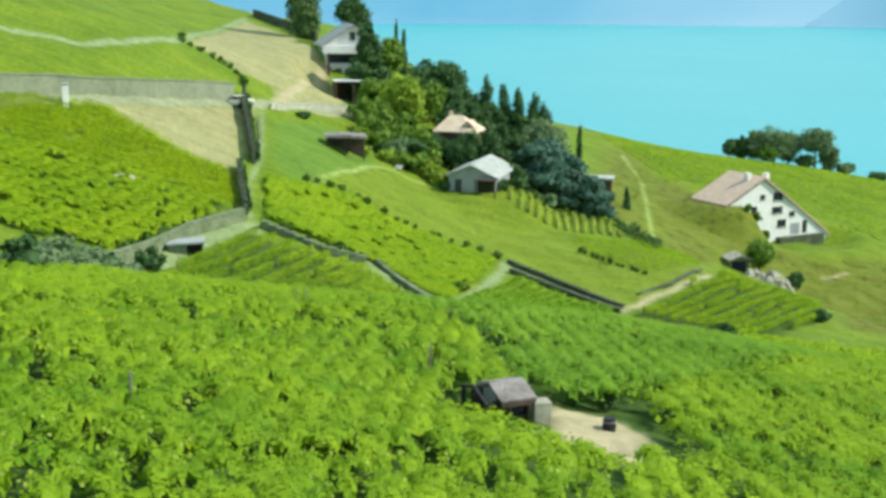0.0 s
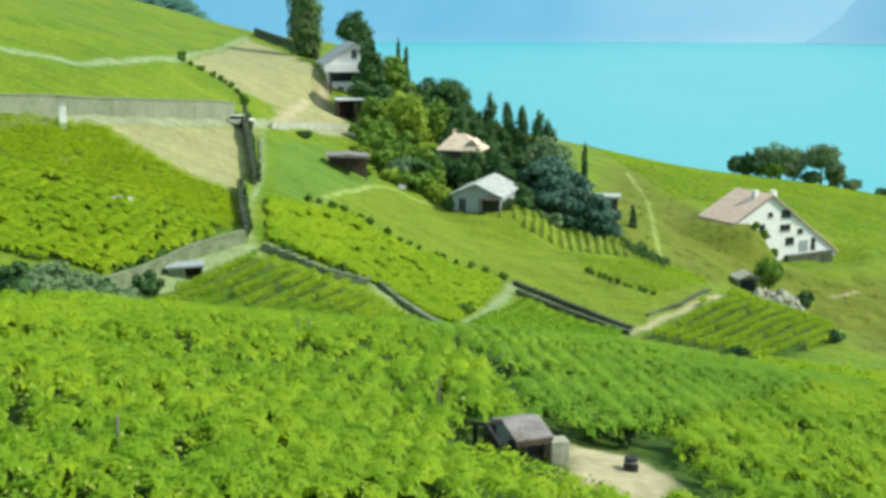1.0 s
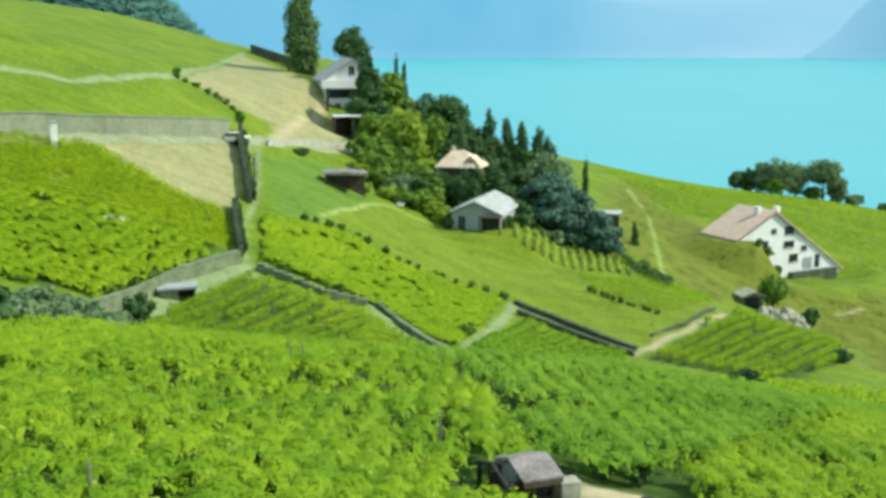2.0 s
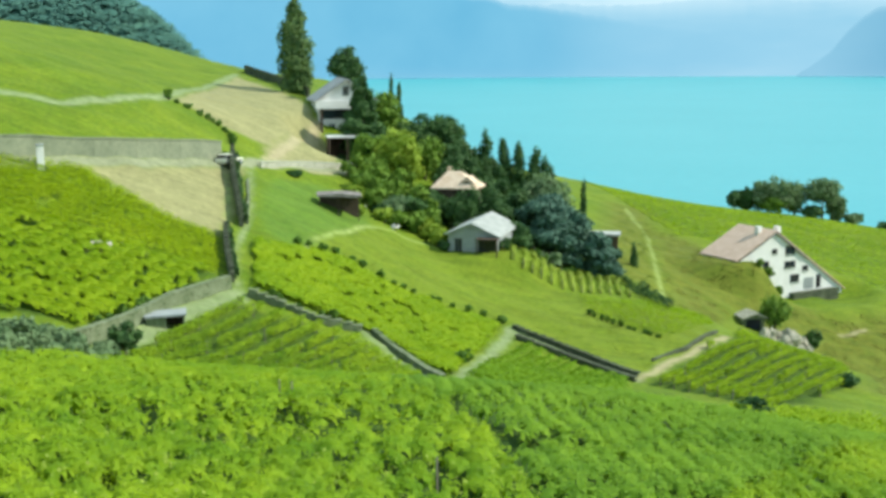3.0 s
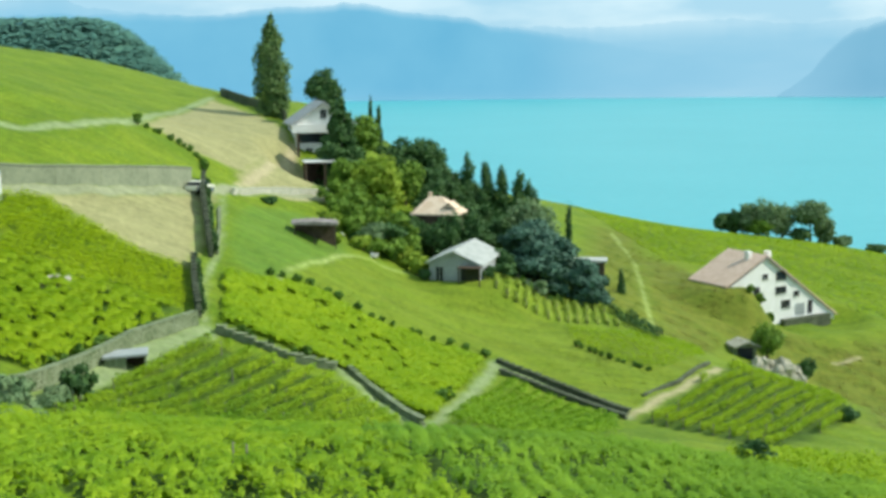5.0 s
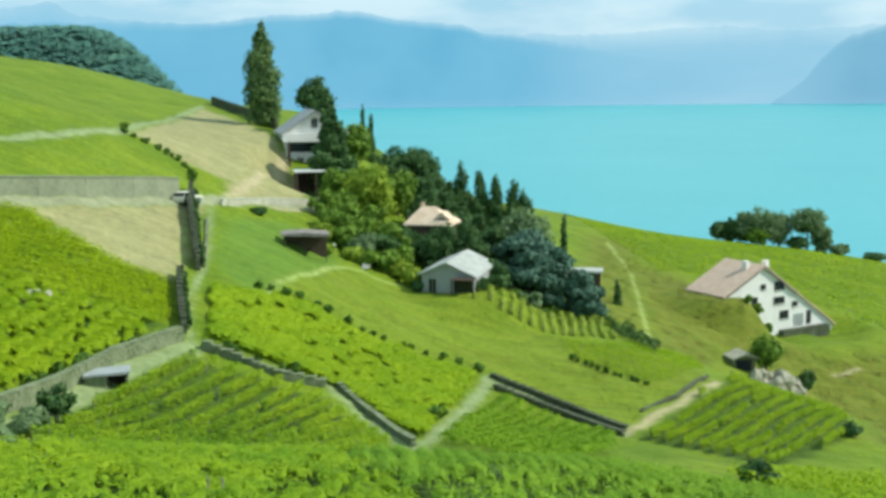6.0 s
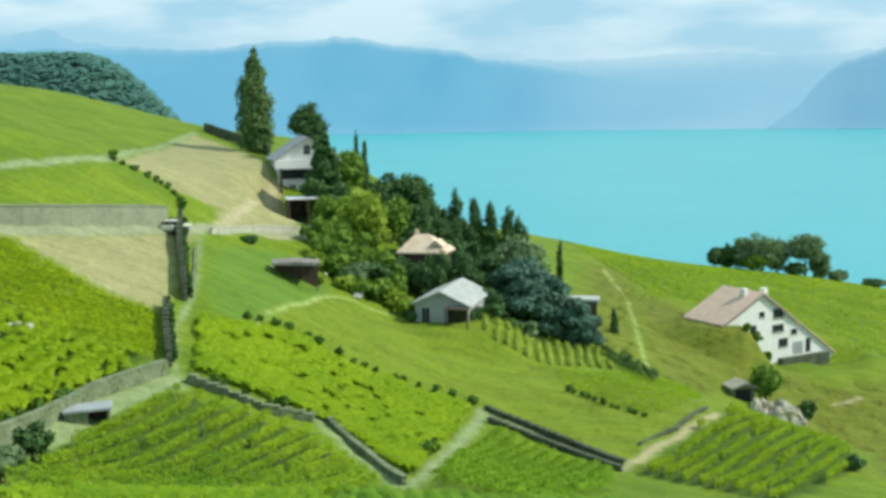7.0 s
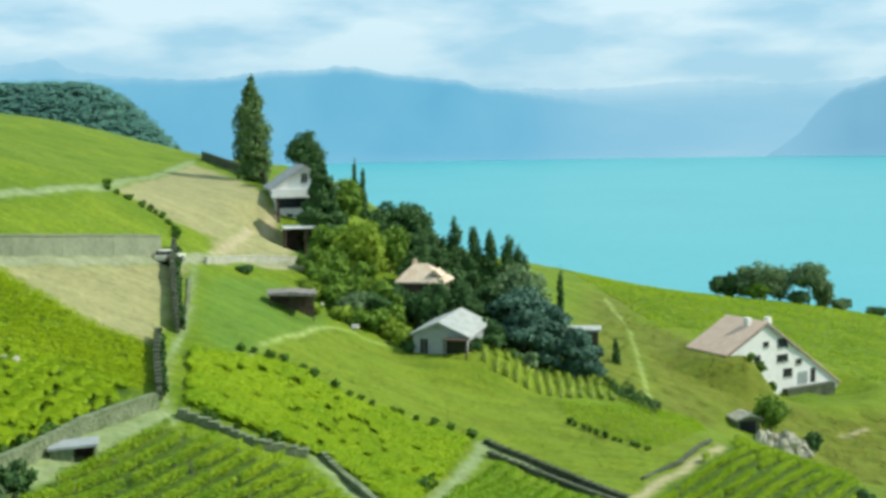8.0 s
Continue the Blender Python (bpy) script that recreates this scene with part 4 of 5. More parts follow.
# ---------------------------------------------------------------- trees: x, y, height, width
tree(-26.8, 224, 17.2, 5.8, M_LEAF_POPLAR, "tall dark green poplar on the ridge", "column", 0.6, 6500, 2, "poplar", 0.05)
tree(-16.9, 216, 12.2, 7.6, M_LEAF_DARK, "dark pine beside the villa", "round", 0.6, 3600, 3, "pine", 0.35)
tree(-12.7, 197.0, 13.2, 9.4, M_LEAF_DARK, "dark conifer in front of the villa", "tiers", 0.55, 11000, 4, "conifer", 0.03)
tree(-9.6, 206, 8.2, 6.6, M_LEAF, "green broadleaf tree in the garden", "round", 0.55, 3000, 5, bare=0.1)
tree(-9.3, 226, 8.8, 1.7, M_LEAF_DARK, "slim dark cypress behind the garden", "spire", 0.4, 1300, 6, "cypress", 0.02)
tree(-7.8, 226, 8.2, 1.9, M_LEAF_DARK, "slim dark cypress behind the garden", "spire", 0.4, 1300, 7, "cypress", 0.02)
tree(-6.4, 185, 9.0, 8.0, M_LEAF_YELLOW, "yellow-green broadleaf tree in the garden", "round", 0.5, 6500, 8, bare=0.0)
tree(-0.8, 204, 8.9, 11.0, M_LEAF_DARK, "dense dark green dome-shaped tree", "round", 0.5, 8000, 9, bare=0.0)
tree(-2.6, 192, 7.4, 6.8, M_LEAF, "green broadleaf tree behind the cottage", "round", 0.5, 3000, 15, bare=0.05)
for k, (cx, cy, ch, cw) in enumerate(((7.2, 200.5, 9.4, 4.0), (10.4, 201, 9.4, 3.7), (13.0, 201, 9.8, 3.8), (15.6, 201, 10.2, 4.2), (17.6, 201.5, 9.4, 4.4))):
    tagged(tree(cx, cy, ch, cw, M_LEAF_DARK, "dark cypress in a row beside the cottage", "spire", 0.45, 2400, 20 + k, "cypress", 0.02), group="cypress row")
for k, (cx, cy, ch, cw) in enumerate(((8.6, 194, 5.0, 6.4), (12.5, 192, 5.4, 6.4), (5.6, 191, 4.8, 6.0), (9.5, 186, 5.0, 6.4), (6.6, 176.4, 3.4, 5.0), (13.0, 184, 5.6, 6.6), (2.2, 195, 5.6, 6.0), (20.0, 192, 5.0, 6.0))):
    tree(cx, cy, ch, cw, M_LEAF_DARK, "dark evergreen shrub below the cypresses", "shrub", 0.5, 2300, 50 + k, "shrub", 0.0)
for k, cx in enumerate((5.4, 7.6, 9.6, 11.6, 13.6, 15.6, 17.8)):
    tree(cx, 202.6 - 0.25 * k, 5.6 - 0.1 * (k % 3), 4.2, M_LEAF_DARK, "dark evergreen shrub between the cypresses", "shrub", 0.5, 1700, 150 + k, "shrub", 0.0)
for k, (cx, cy, ch, cw, m) in enumerate(((4.4, 206, 5.6, 6.0, M_LEAF_DARK), (8.6, 207, 4.6, 5.6, M_LEAF_DARK), (4.0, 205, 6.0, 5.0, M_LEAF_GREY), (1.6, 199, 7.2, 6.4, M_LEAF_DARK), (4.2, 195.5, 6.4, 6.0, M_LEAF_DARK), (-4.0, 199, 8.0, 6.6, M_LEAF_DARK), (1.0, 187.5, 5.6, 5.6, M_LEAF_DARK), (8.4, 180.6, 4.8, 5.0, M_LEAF_DARK))):
    tree(cx, cy, ch, cw, m, "dark broadleaf tree filling the garden" if m is M_LEAF_DARK else "pale grey-green tree beside the cypresses", "round", 0.5, 2600, 160 + k, bare=0.0)
tree(16.6, 184.0, 12.4, 9.6, M_LEAF_GREY, "grey-green broadleaf tree behind the cedar", "round", 0.5, 4600, 19, bare=0.05)
tree(15.6, 175.0, 9.3, 12.6, M_LEAF_BLUE, "broad blue-green cedar beside the grey house", "spreading", 0.55, 12000, 10, "cedar", 0.02)
tree(19.6, 176.0, 8.0, 8.0, M_LEAF_BLUE, "blue-green cedar leaning down the garden edge", "spreading", 0.55, 5200, 13, "cedar", 0.02)
tree(22.8, 174.0, 6.4, 8.0, M_LEAF_BLUE, "low blue-green cedar at the garden edge", "spreading", 0.5, 5000, 11, "cedar", 0.02)
tree(10.6, 168.5, 4.4, 4.6, M_LEAF_DARK, "dark shrub at the corner of the grey house", "shrub", 0.45, 1800, 16, "shrub", 0.0)
tree(8.2, 160.6, 2.0, 2.6, M_LEAF_DARK, "dark shrub in front of the porch", "shrub", 0.35, 900, 27, "shrub", 0.0)
tree(10.8, 163.2, 2.4, 3.0, M_LEAF_DARK, "dark shrub in front of the porch", "shrub", 0.35, 1000, 28, "shrub", 0.0)
tree(0.2, 160.8, 2.0, 1.8, M_LEAF_DARK, "dark shrub at the house corner", "shrub", 0.35, 700, 29, "shrub", 0.0)
tree(14.8, 165.6, 2.6, 4.4, M_LEAF_GREY, "grey-green rounded shrub at the garden edge", "shrub", 0.4, 1200, 17, "shrub", 0.0)
tree(22.1, 187.6, 10.4, 1.8, M_LEAF_DARK, "slim dark cypress beside the annexe", "spire", 0.4, 1300, 12, "cypress", 0.02)
tree(30.1, 187, 3.6, 1.4, M_LEAF_DARK, "small dark cypress beside the slope path", "spire", 0.35, 600, 18, "cypress", 0.02)
SHRUBS = ((-7.6, 172.5, 4.6, 5.6, 0), (-4.2, 170.5, 4.4, 5.4, 1), (-9.8, 177, 4.6, 5.0, 0), (-6.2, 165.5, 2.6, 3.6, 0), (-2.2, 166.5, 3.2, 3.6, 2), (0.2, 165.0, 2.8, 2.6, 2),
          (-8.6, 167.5, 2.0, 2.6, 1), (-11.2, 163, 1.5, 2.2, 2), (-4.2, 176, 4.6, 5.2, 0), (3.4, 174.5, 3.6, 4.8, 1), (0.8, 176.8, 4.4, 5.0, 1), (4.4, 177.4, 4.8, 4.6, 1), (-2.2, 178.4, 4.0, 4.4, 1), (-20.4, 167.6, 0.9, 2.6, 1), (0.0, 176, 3.0, 4.2, 1), (-9.0, 190, 5.4, 6, 0), (-10.5, 182, 4.6, 5, 0), (-6.5, 179, 5.0, 5, 0), (-2.0, 174, 3.4, 4.4, 0))
for k, (cx, cy, ch, cw, tone) in enumerate(SHRUBS):
    tree(cx, cy, ch, cw, (M_LEAF, M_LEAF_DARK, M_LEAF_YELLOW)[tone], ("green garden shrub above the path", "dark green garden shrub", "yellow-green garden shrub by the path")[tone] if tone != 1 else "dark green shrub in the garden", "shrub", 0.45, 1700, 60 + k, "shrub", 0.0)
for k, (cx, cy, ch, cw, m) in enumerate(((-11.0, 172.5, 4.4, 5.0, M_LEAF), (-9.4, 169.5, 3.6, 4.6, M_LEAF), (-6.6, 168.6, 4.0, 4.6, M_LEAF_GREY), (-4.4, 166.8, 3.4, 4.2, M_LEAF), (-8.0, 164.8, 2.2, 3.2, M_LEAF_YELLOW), (-2.0, 170.4, 4.6, 4.8, M_LEAF), (-12.4, 168.2, 2.6, 3.4, M_LEAF_YELLOW), (-0.8, 164.0, 2.8, 2.6, M_LEAF_YELLOW), (-12.0, 186.0, 6.0, 5.6, M_LEAF), (-13.0, 178.6, 4.0, 4.4, M_LEAF),
                                        (1.6, 174.0, 6.4, 5.0, M_LEAF_DARK), (4.2, 174.8, 8.0, 5.2, M_LEAF_DARK), (7.2, 175.0, 8.6, 5.4, M_LEAF_DARK), (-0.6, 175.2, 5.0, 4.4, M_LEAF_DARK))):
    what = {M_LEAF: "leafy green shrub in the garden bank", M_LEAF_GREY: "grey-green shrub in the garden bank", M_LEAF_YELLOW: "yellow-green shrub by the garden path", M_LEAF_DARK: "tall dark shrub hiding the cottage wall"}[m]
    tree(cx, cy, ch, cw, m, what, "shrub", 0.42, 2200, 180 + k, "shrub", 0.0)
for k, (cx, cy) in enumerate(((-10.9, 166.5), (-6.4, 163.6))):
    tree(cx, cy, 0.9, 1.3, M_BLOSSOM, "small white flowering shrub in the garden", "shrub", 0.3, 260, 80 + k, "flowering_shrub", 0.0)
for k, (cx, cy, ch, cw, m, bare) in enumerate(((73.4, 295, 5.4, 4.6, M_LEAF_DARK, 0.0), (76.2, 295.4, 6.6, 5.0, M_LEAF_DARK, 0.0), (79.8, 295, 8.4, 8.0, M_LEAF_GREY, 0.0), (84.6, 294, 11.0, 10.4, M_LEAF_GREY, 0.0), (88.6, 295.5, 9.0, 8.4, M_LEAF_GREY, 0.0), (82.0, 292, 4.6, 8.0, M_LEAF, 0.0), (95.6, 295, 11.6, 11.6, M_LEAF_GREY, 0.26), (99.4, 296, 7.0, 6.6, M_LEAF_GREY, 0.0), (92.4, 293, 3.4, 6.0, M_LEAF_DARK, 0.0), (103.6, 295, 3.0, 5.0, M_LEAF_GREY, 0.0), (112.6, 295, 2.6, 6.5, M_LEAF_DARK, 0.0))):
    tagged(tree(cx, cy, ch, cw, m, "broadleaf tree in a clump on the far crest", "round", 0.6, 3000, 30 + k, bare=bare), group="crest trees")
tree(49.8, 177.0, 7.2, 5.4, M_LEAF, "small green tree beside a stone hut", "round", 0.45, 2000, 40, bare=0.1)
tree(54.6, 174.6, 4.4, 3.4, M_LEAF_DARK, "dark bush on the dry slope", "shrub", 0.4, 1100, 41, "bush", 0.0)
for k, (cx, cy, ch, cw) in enumerate(((52.4, 195.8, 1.5, 1.6), (54.4, 196.8, 1.9, 1.7), (56.2, 197.4, 1.6, 2.0))):
    tree(cx, cy, ch, cw, M_LEAF, "green shrub against the farmhouse wall", "shrub", 0.4, 900, 90 + k, "shrub", 0.0)
tree(44.4, 130.5, 1.7, 2.6, M_LEAF_DARK, "dark bush in the terraced vines", "shrub", 0.35, 900, 42, "bush", 0.0)
tree(23.8, 93.6, 1.9, 3.2, M_LEAF_DARK, "dark low bush at the vineyard edge", "shrub", 0.35, 1200, 43, "bush", 0.0)
tree(-24.9, 95.2, 3.1, 2.9, M_LEAF_DARK, "dark bush beside the lower road", "shrub", 0.35, 1300, 44, "bush", 0.0)
tree(-25.0, 66.5, 2.7, 3.6, M_LEAF_DARK, "dark bush at the rim of the front slope", "shrub", 0.3, 1900, 45, "bush", 0.0)
for k, (cx, cy, ch, cw) in enumerate(((-24.6, 71.0, 2.6, 3.8), (-26.8, 77.0, 3.2, 4.4), (-24.4, 79.5, 2.8, 4.0), (-27.6, 83.5, 3.0, 4.2), (-22.6, 76.0, 2.0, 3.4), (-23.1, 74.6, 2.0, 3.4), (-20.2, 70.6, 1.4, 3.0), (-24.9, 88.8, 1.6, 2.8), (-27.5, 90.8, 2.2, 3.4), (-25.8, 94.0, 1.5, 2.6))):
    tree(cx, cy, ch, cw, M_LEAF_GREY, "grey-green bush at the rim of the slope", "shrub", 0.3, 2200, 46 + 7 * k, "bush", 0.0)
tree(5.6, 46.6, 1.3, 0.9, M_LEAF_DARK, "small dark bush behind the yard", "shrub", 0.16, 500, 48, "bush", 0.0)
tree(6.9, 45.9, 1.3, 1.0, M_LEAF_DARK, "small dark bush behind the yard", "shrub", 0.16, 500, 49, "bush", 0.0)
tree(-39.4, 176.0, 1.6, 1.6, M_LEAF, "small bush beside the upper path", "shrub", 0.3, 500, 47, "bush", 0.0)

# dark shrubs added against the lane walls, standing for the shade in the lane
rng = np.random.default_rng(12)
for line in ([(-27.0, 160), (-25.7, 152), (-23.5, 142), (-21.9, 135.4)], [(-22.9, 130.2), (-21.7, 124.5), (-20.3, 118.8)]):
    for (ax, ay), (bx, by) in zip(line, line[1:]):
        n = int(math.hypot(bx - ax, by - ay) / 1.15)
        for k in range(n):
            q = rng.uniform(0.8, 1.15)
            tagged(tree(ax + (bx - ax) * (k + 0.5) / n, ay + (by - ay) * (k + 0.5) / n, 1.75 * q, 0.95 * q, M_LEAF_DARK, "added dark narrow shrub standing for shade along the lane wall", "shrub", 0.26, 260, int(rng.integers(1, 9999)), "lane_shade_shrub", 0.0), group="lane hedge")

# dark round bushes along the field edges
EDGES = (([(-17.5, 135.0), (-15.6, 136.4), (-11.4, 137.6), (-5.2, 135.6), (0.6, 136.3), (7.2, 135.6)], 1.35, 0.92), ([(-39.3, 174.6), (-35.3, 174.6), (-32, 173.8), (-29.8, 171), (-28.4, 167)], 1.0, 0.9),
         ([(17.4, 146.0), (21.2, 141.0), (25.4, 137.8)], 0.95, 0.58), ([(-18, 118.2), (-13, 116.8), (-8.4, 117.6)], 1.3, 0.85), ([(2.2, 117.0), (1.2, 112)], 1.5, 1.1), ([(8.4, 166), (13.5, 163.4), (19, 170.4)], 1.8, 1.0),
         ([(-23.4, 112.6), (-26.4, 107), (-28.6, 100)], 1.7, 0.9))
rng = np.random.default_rng(77)
for line, gap, size in EDGES:
    for (ax, ay), (bx, by) in zip(line, line[1:]):
        n = max(1, int(math.hypot(bx - ax, by - ay) / gap))
        for k in range(n):
            s = (k + rng.uniform(0.2, 0.8)) / n
            q = size * rng.uniform(0.6, 1.25)
            tagged(tree(ax + (bx - ax) * s, ay + (by - ay) * s, 1.2 * q, 1.15 * q, M_LEAF_EDGE, "dark green bush along a field edge", "shrub", 0.28, 220, int(rng.integers(1, 9999)), "bush", 0.0), group="edge bushes")


# ---------------------------------------------------------------- vines
POST = bpy.data.meshes.new("post")
bm = bmesh.new()
limb(bm, (0, 0, -0.4), (0, 0, 1.2), 0.05, 0.04, 6)
bm.to_mesh(POST)
bm.free()
POST.materials.append(M_POST)


def leafy_body(points, cell, rng):
    """The inner mass of dense vines: a rough sheet a little below the outer leaves, falling to the soil in the gaps."""
    x0, y0 = points[:, 0].min() - 2 * cell, points[:, 1].min() - 2 * cell
    i, j = ((points[:, 0] - x0) / cell).astype(int), ((points[:, 1] - y0) / cell).astype(int)
    high = np.zeros((i.max() + 4, j.max() + 4))
    np.maximum.at(high, (i, j), points[:, 2] - land(points[:, 0], points[:, 1]))
    soft = sum(np.roll(np.roll(high, a, 0), b, 1) * w for a, b, w in ((0, 0, 0.4), (1, 0, 0.15), (-1, 0, 0.15), (0, 1, 0.15), (0, -1, 0.15)))
    top = np.where(high > 0.05, np.minimum(soft, high) * 0.9, soft * 0.25) + rng.normal(0, 0.025, high.shape)
    gx, gy = np.meshgrid(x0 + (np.arange(high.shape[0]) + 0.5) * cell, y0 + (np.arange(high.shape[1]) + 0.5) * cell, indexing="ij")
    full = top > 0.3
    keep = full[:-1, :-1] & full[1:, :-1] & full[:-1, 1:] & full[1:, 1:]
    n = high.shape[1]
    a, b = np.nonzero(keep)
    k = a * n + b
    faces = np.stack([k, k + n, k + n + 1, k + 1], 1)
    used, inverse = np.unique(faces, return_inverse=True)
    verts = np.stack([gx.ravel()[used], gy.ravel()[used], land(gx.ravel()[used], gy.ravel()[used]) + np.maximum(top.ravel()[used], 0.02)], 1)
    return verts, inverse.reshape(faces.shape)


def vine_rows(label, poly, heading, gap, mat, high=1.35, wide=0.55, leaf=0.28, per_metre=22, seed=1, single=False, holes=(), thin=0.0, clump=0.6, plant=1.1, mound=False, even=0.0, pits=0.0, flat=0.0, mass=0.0):
    """Rows of vines over a field. heading: degrees from x. single: each row is a thing with posts. even: likeness of the plants; pits: small gaps a square metre; flat: leaves lying level; mass: cell of the leafy body under the outer leaves."""
    rng = np.random.default_rng(seed)
    c, s = math.cos(radians(heading)), math.sin(radians(heading))
    pts = np.array(poly)
    u, v = pts @ (c, s), pts @ (-s, c)
    made = []
    near = {}
    if pits:
        lo, hi = pts.min(0), pts.max(0)
        many = int(pits * (hi[0] - lo[0]) * (hi[1] - lo[1]))
        for hx, hy, hr in zip(rng.uniform(lo[0], hi[0], many), rng.uniform(lo[1], hi[1], many), rng.uniform(0.12, 0.25, many)):
            if rng.uniform() < 0.55 + 0.6 * math.sin(hx * 0.21 + math.sin(hy * 0.3)) * math.sin(hy * 0.19 + 0.7):
                near.setdefault((int(hx // 2), int(hy // 2)), []).append((hx, hy, hr))
    for off in np.arange(v.min() + gap / 2, v.max(), gap):
        along = np.arange(u.min(), u.max(), 0.2)
        wig = off + 0.12 * np.sin(along * 0.35 + off)
        px, py = along * c - wig * s, along * s + wig * c
        ok = inside(poly, px, py)
        for h in holes:
            ok &= ~inside(h, px, py)
        px, py, at = px[ok], py[ok], along[ok]
        if len(px) < 5:
            continue
        number = np.floor(at / plant + off).astype(int)
        first = np.searchsorted(number, np.arange(number.min(), number.max() + 1)).clip(0, len(px) - 1)
        gaps = max(thin, 0.04) * (1 + 1.8 * np.maximum(0, np.sin(px[first] * 0.23 + 1.0 + np.sin(py[first] * 0.31)) * np.sin(py[first] * 0.27 + px[first] * 0.11)) * (thin > 0.1))
        strength = rng.uniform(0.4 + 0.5 * even, 1.3 - 0.2 * even, len(first)) * (rng.uniform(0, 1, len(first)) > gaps)
        pulse = 1 - clump + clump * 1.6 * np.sin(math.pi * ((at / plant + off) % 1)) ** 1.5
        vigour = strength[number - number.min()] * pulse
        n = rng.poisson(np.maximum(0, per_metre * 0.2 * vigour))
        idx = np.repeat(np.arange(len(px)), n)
        if len(idx) < 8:
            continue
        t = rng.uniform(-0.5, 0.5, len(idx)) * 0.3
        w = rng.normal(0, wide * 0.42, len(idx)) * (0.6 + 0.5 * np.minimum(vigour[idx], 1.3))
        hh = high * (0.2 + 0.85 * rng.beta(2.0, 1.3, len(idx))) * (0.62 + 0.38 * np.minimum(vigour[idx], 1.3))
        lean = np.zeros(len(idx))
        if mound:
            lean = ((at[idx] + t) / plant + off) % 1 * 2 - 1
            side = np.clip(rng.normal(0, 0.55, len(idx)), -1.1, 1.1)
            w = side * wide
            dome = np.sqrt(np.clip(1 - 0.6 * lean**2 - 0.65 * side**2, 0.03, 1))
            hh = high * (0.4 + 0.6 * dome) * (0.6 + 0.4 * np.minimum(strength[number - number.min()][idx], 1.2)) * np.where(rng.uniform(0, 1, len(idx)) < 0.8, rng.uniform(0.88, 1.06, len(idx)), rng.uniform(0.4, 1, len(idx)))
        x, y = px[idx] + t * c - w * s, py[idx] + t * s + w * c
        if pits:
            ok = np.ones(len(x), bool)
            for i, (qx, qy) in enumerate(zip(x.tolist(), y.tolist())):
                bx, by = int(qx // 2), int(qy // 2)
                for gx in (bx - 1, bx, bx + 1):
                    for gy in (by - 1, by, by + 1):
                        for hx, hy, hr in near.get((gx, gy), ()):
                            if abs(qx - hx) < hr and abs(qy - hy) < 3.4 * hr:
                                ok[i] = False
            x, y, hh, w, lean, idx = x[ok], y[ok], hh[ok], w[ok], lean[ok], idx[ok]
            if len(x) < 8:
                continue
        z = land(x, y) + hh
        nrm = np.stack([lean * c - s * w * 2.2, lean * s + c * w * 2.2, np.full(len(idx), 0.75 + 3 * flat)], 1) + rng.normal(0, 0.13, (len(idx), 3))
        made.append((np.stack([x, y, z], 1), nrm, leaf * rng.uniform(0.6, 1.4, len(idx)), (px[:: 34], py[:: 34])))
    if single:
        for cs, ns, ss, (qx, qy) in made:
            row = tagged(empty("vine_row", float(qx[0]), float(qy[0]), ground_z(qx[0], qy[0])), label, "vines", group=label)
            ve, fa = leaf_cards(cs - np.array(row.location), ns, ss, rng, 0.25)
            mesh_from("foliage", ve, fa, mat).parent = row
            for ax, ay in zip(qx, qy):
                post = new("post", POST)
                post.parent = row
                post.location = (float(ax) - row.location.x, float(ay) - row.location.y, ground_z(ax, ay) - row.location.z)
    elif made:
        ve, fa = leaf_cards(*(np.concatenate([m[k] for m in made]) for k in range(3)), rng, 0.16)
        if mass:
            bv, bf = leafy_body(np.concatenate([m[0] for m in made]), mass, rng)
            ve, fa = np.concatenate([ve, bv]), np.concatenate([fa, bf + len(ve)])
        tagged(mesh_from("vines", ve, fa, mat), label, "vines", kind="stuff")


SHED_YARD = [(-0.3, 42.2), (-0.2, 37.4), (2.4, 35.2), (5.2, 34.6), (8.6, 35.6), (8.4, 42.2), (7.0, 44.8), (3.4, 44.2), (1.6, 42.6)]
FRONT_LEFT = [(2.4, 50), (2, 56), (-4, 78), (-6, 88), (-13, 82), (-20, 74), (-36, 76), (-36, 60), (-32, 50)]
FRONT_NEAR = [(-15, 24), (8, 24), (8, 34), (3.0, 42), (2.4, 49.6), (-32, 49.6), (-24, 36)]
FRONT_RIGHT = [(3.4, 43), (7.6, 45.6), (13.6, 55.6), (22.4, 70), (30, 77.4), (22, 80), (13, 92), (5, 84), (-4, 88), (-3, 76), (3, 56)]
FRONT_CORNER = [(8.4, 24), (20, 24), (36, 70), (30.4, 77.2), (22.4, 69.8), (13.8, 55.4), (8.8, 46.2), (8.2, 44)]
LANE_VINES = [(-60, 120.2), (-41, 118.4), (-33, 118.8), (-28, 119.4), (-21.9, 118.4), (-25.8, 109), (-29.6, 99), (-60, 90)]
LANE_SMOOTH = [(-60, 127), (-46, 131), (-39.5, 134.2), (-36.5, 133.2), (-33.4, 131.7), (-29.7, 129.9), (-26.9, 129.1), (-24.1, 129.1), (-22.0, 118.9), (-28, 119.8), (-33, 119.2), (-41, 118.9), (-60, 120.6)]
FRONT_OUTER_LEFT = [(-60, 10), (-16, 12), (-36, 58), (-36, 76), (-60, 78)]
FRONT_OUTER_RIGHT = [(20, 10), (60, 10), (48, 62), (36.5, 69), (21, 23)]
FRONT_EDGE = [(32, 78), (48, 62), (60, 90), (44, 112), (30, 106), (22, 96), (24, 84)]
front = dict(high=1.3, wide=0.78, holes=(SHED_YARD,), plant=1.25, clump=0.25, thin=0.02, mound=True, even=0.8)
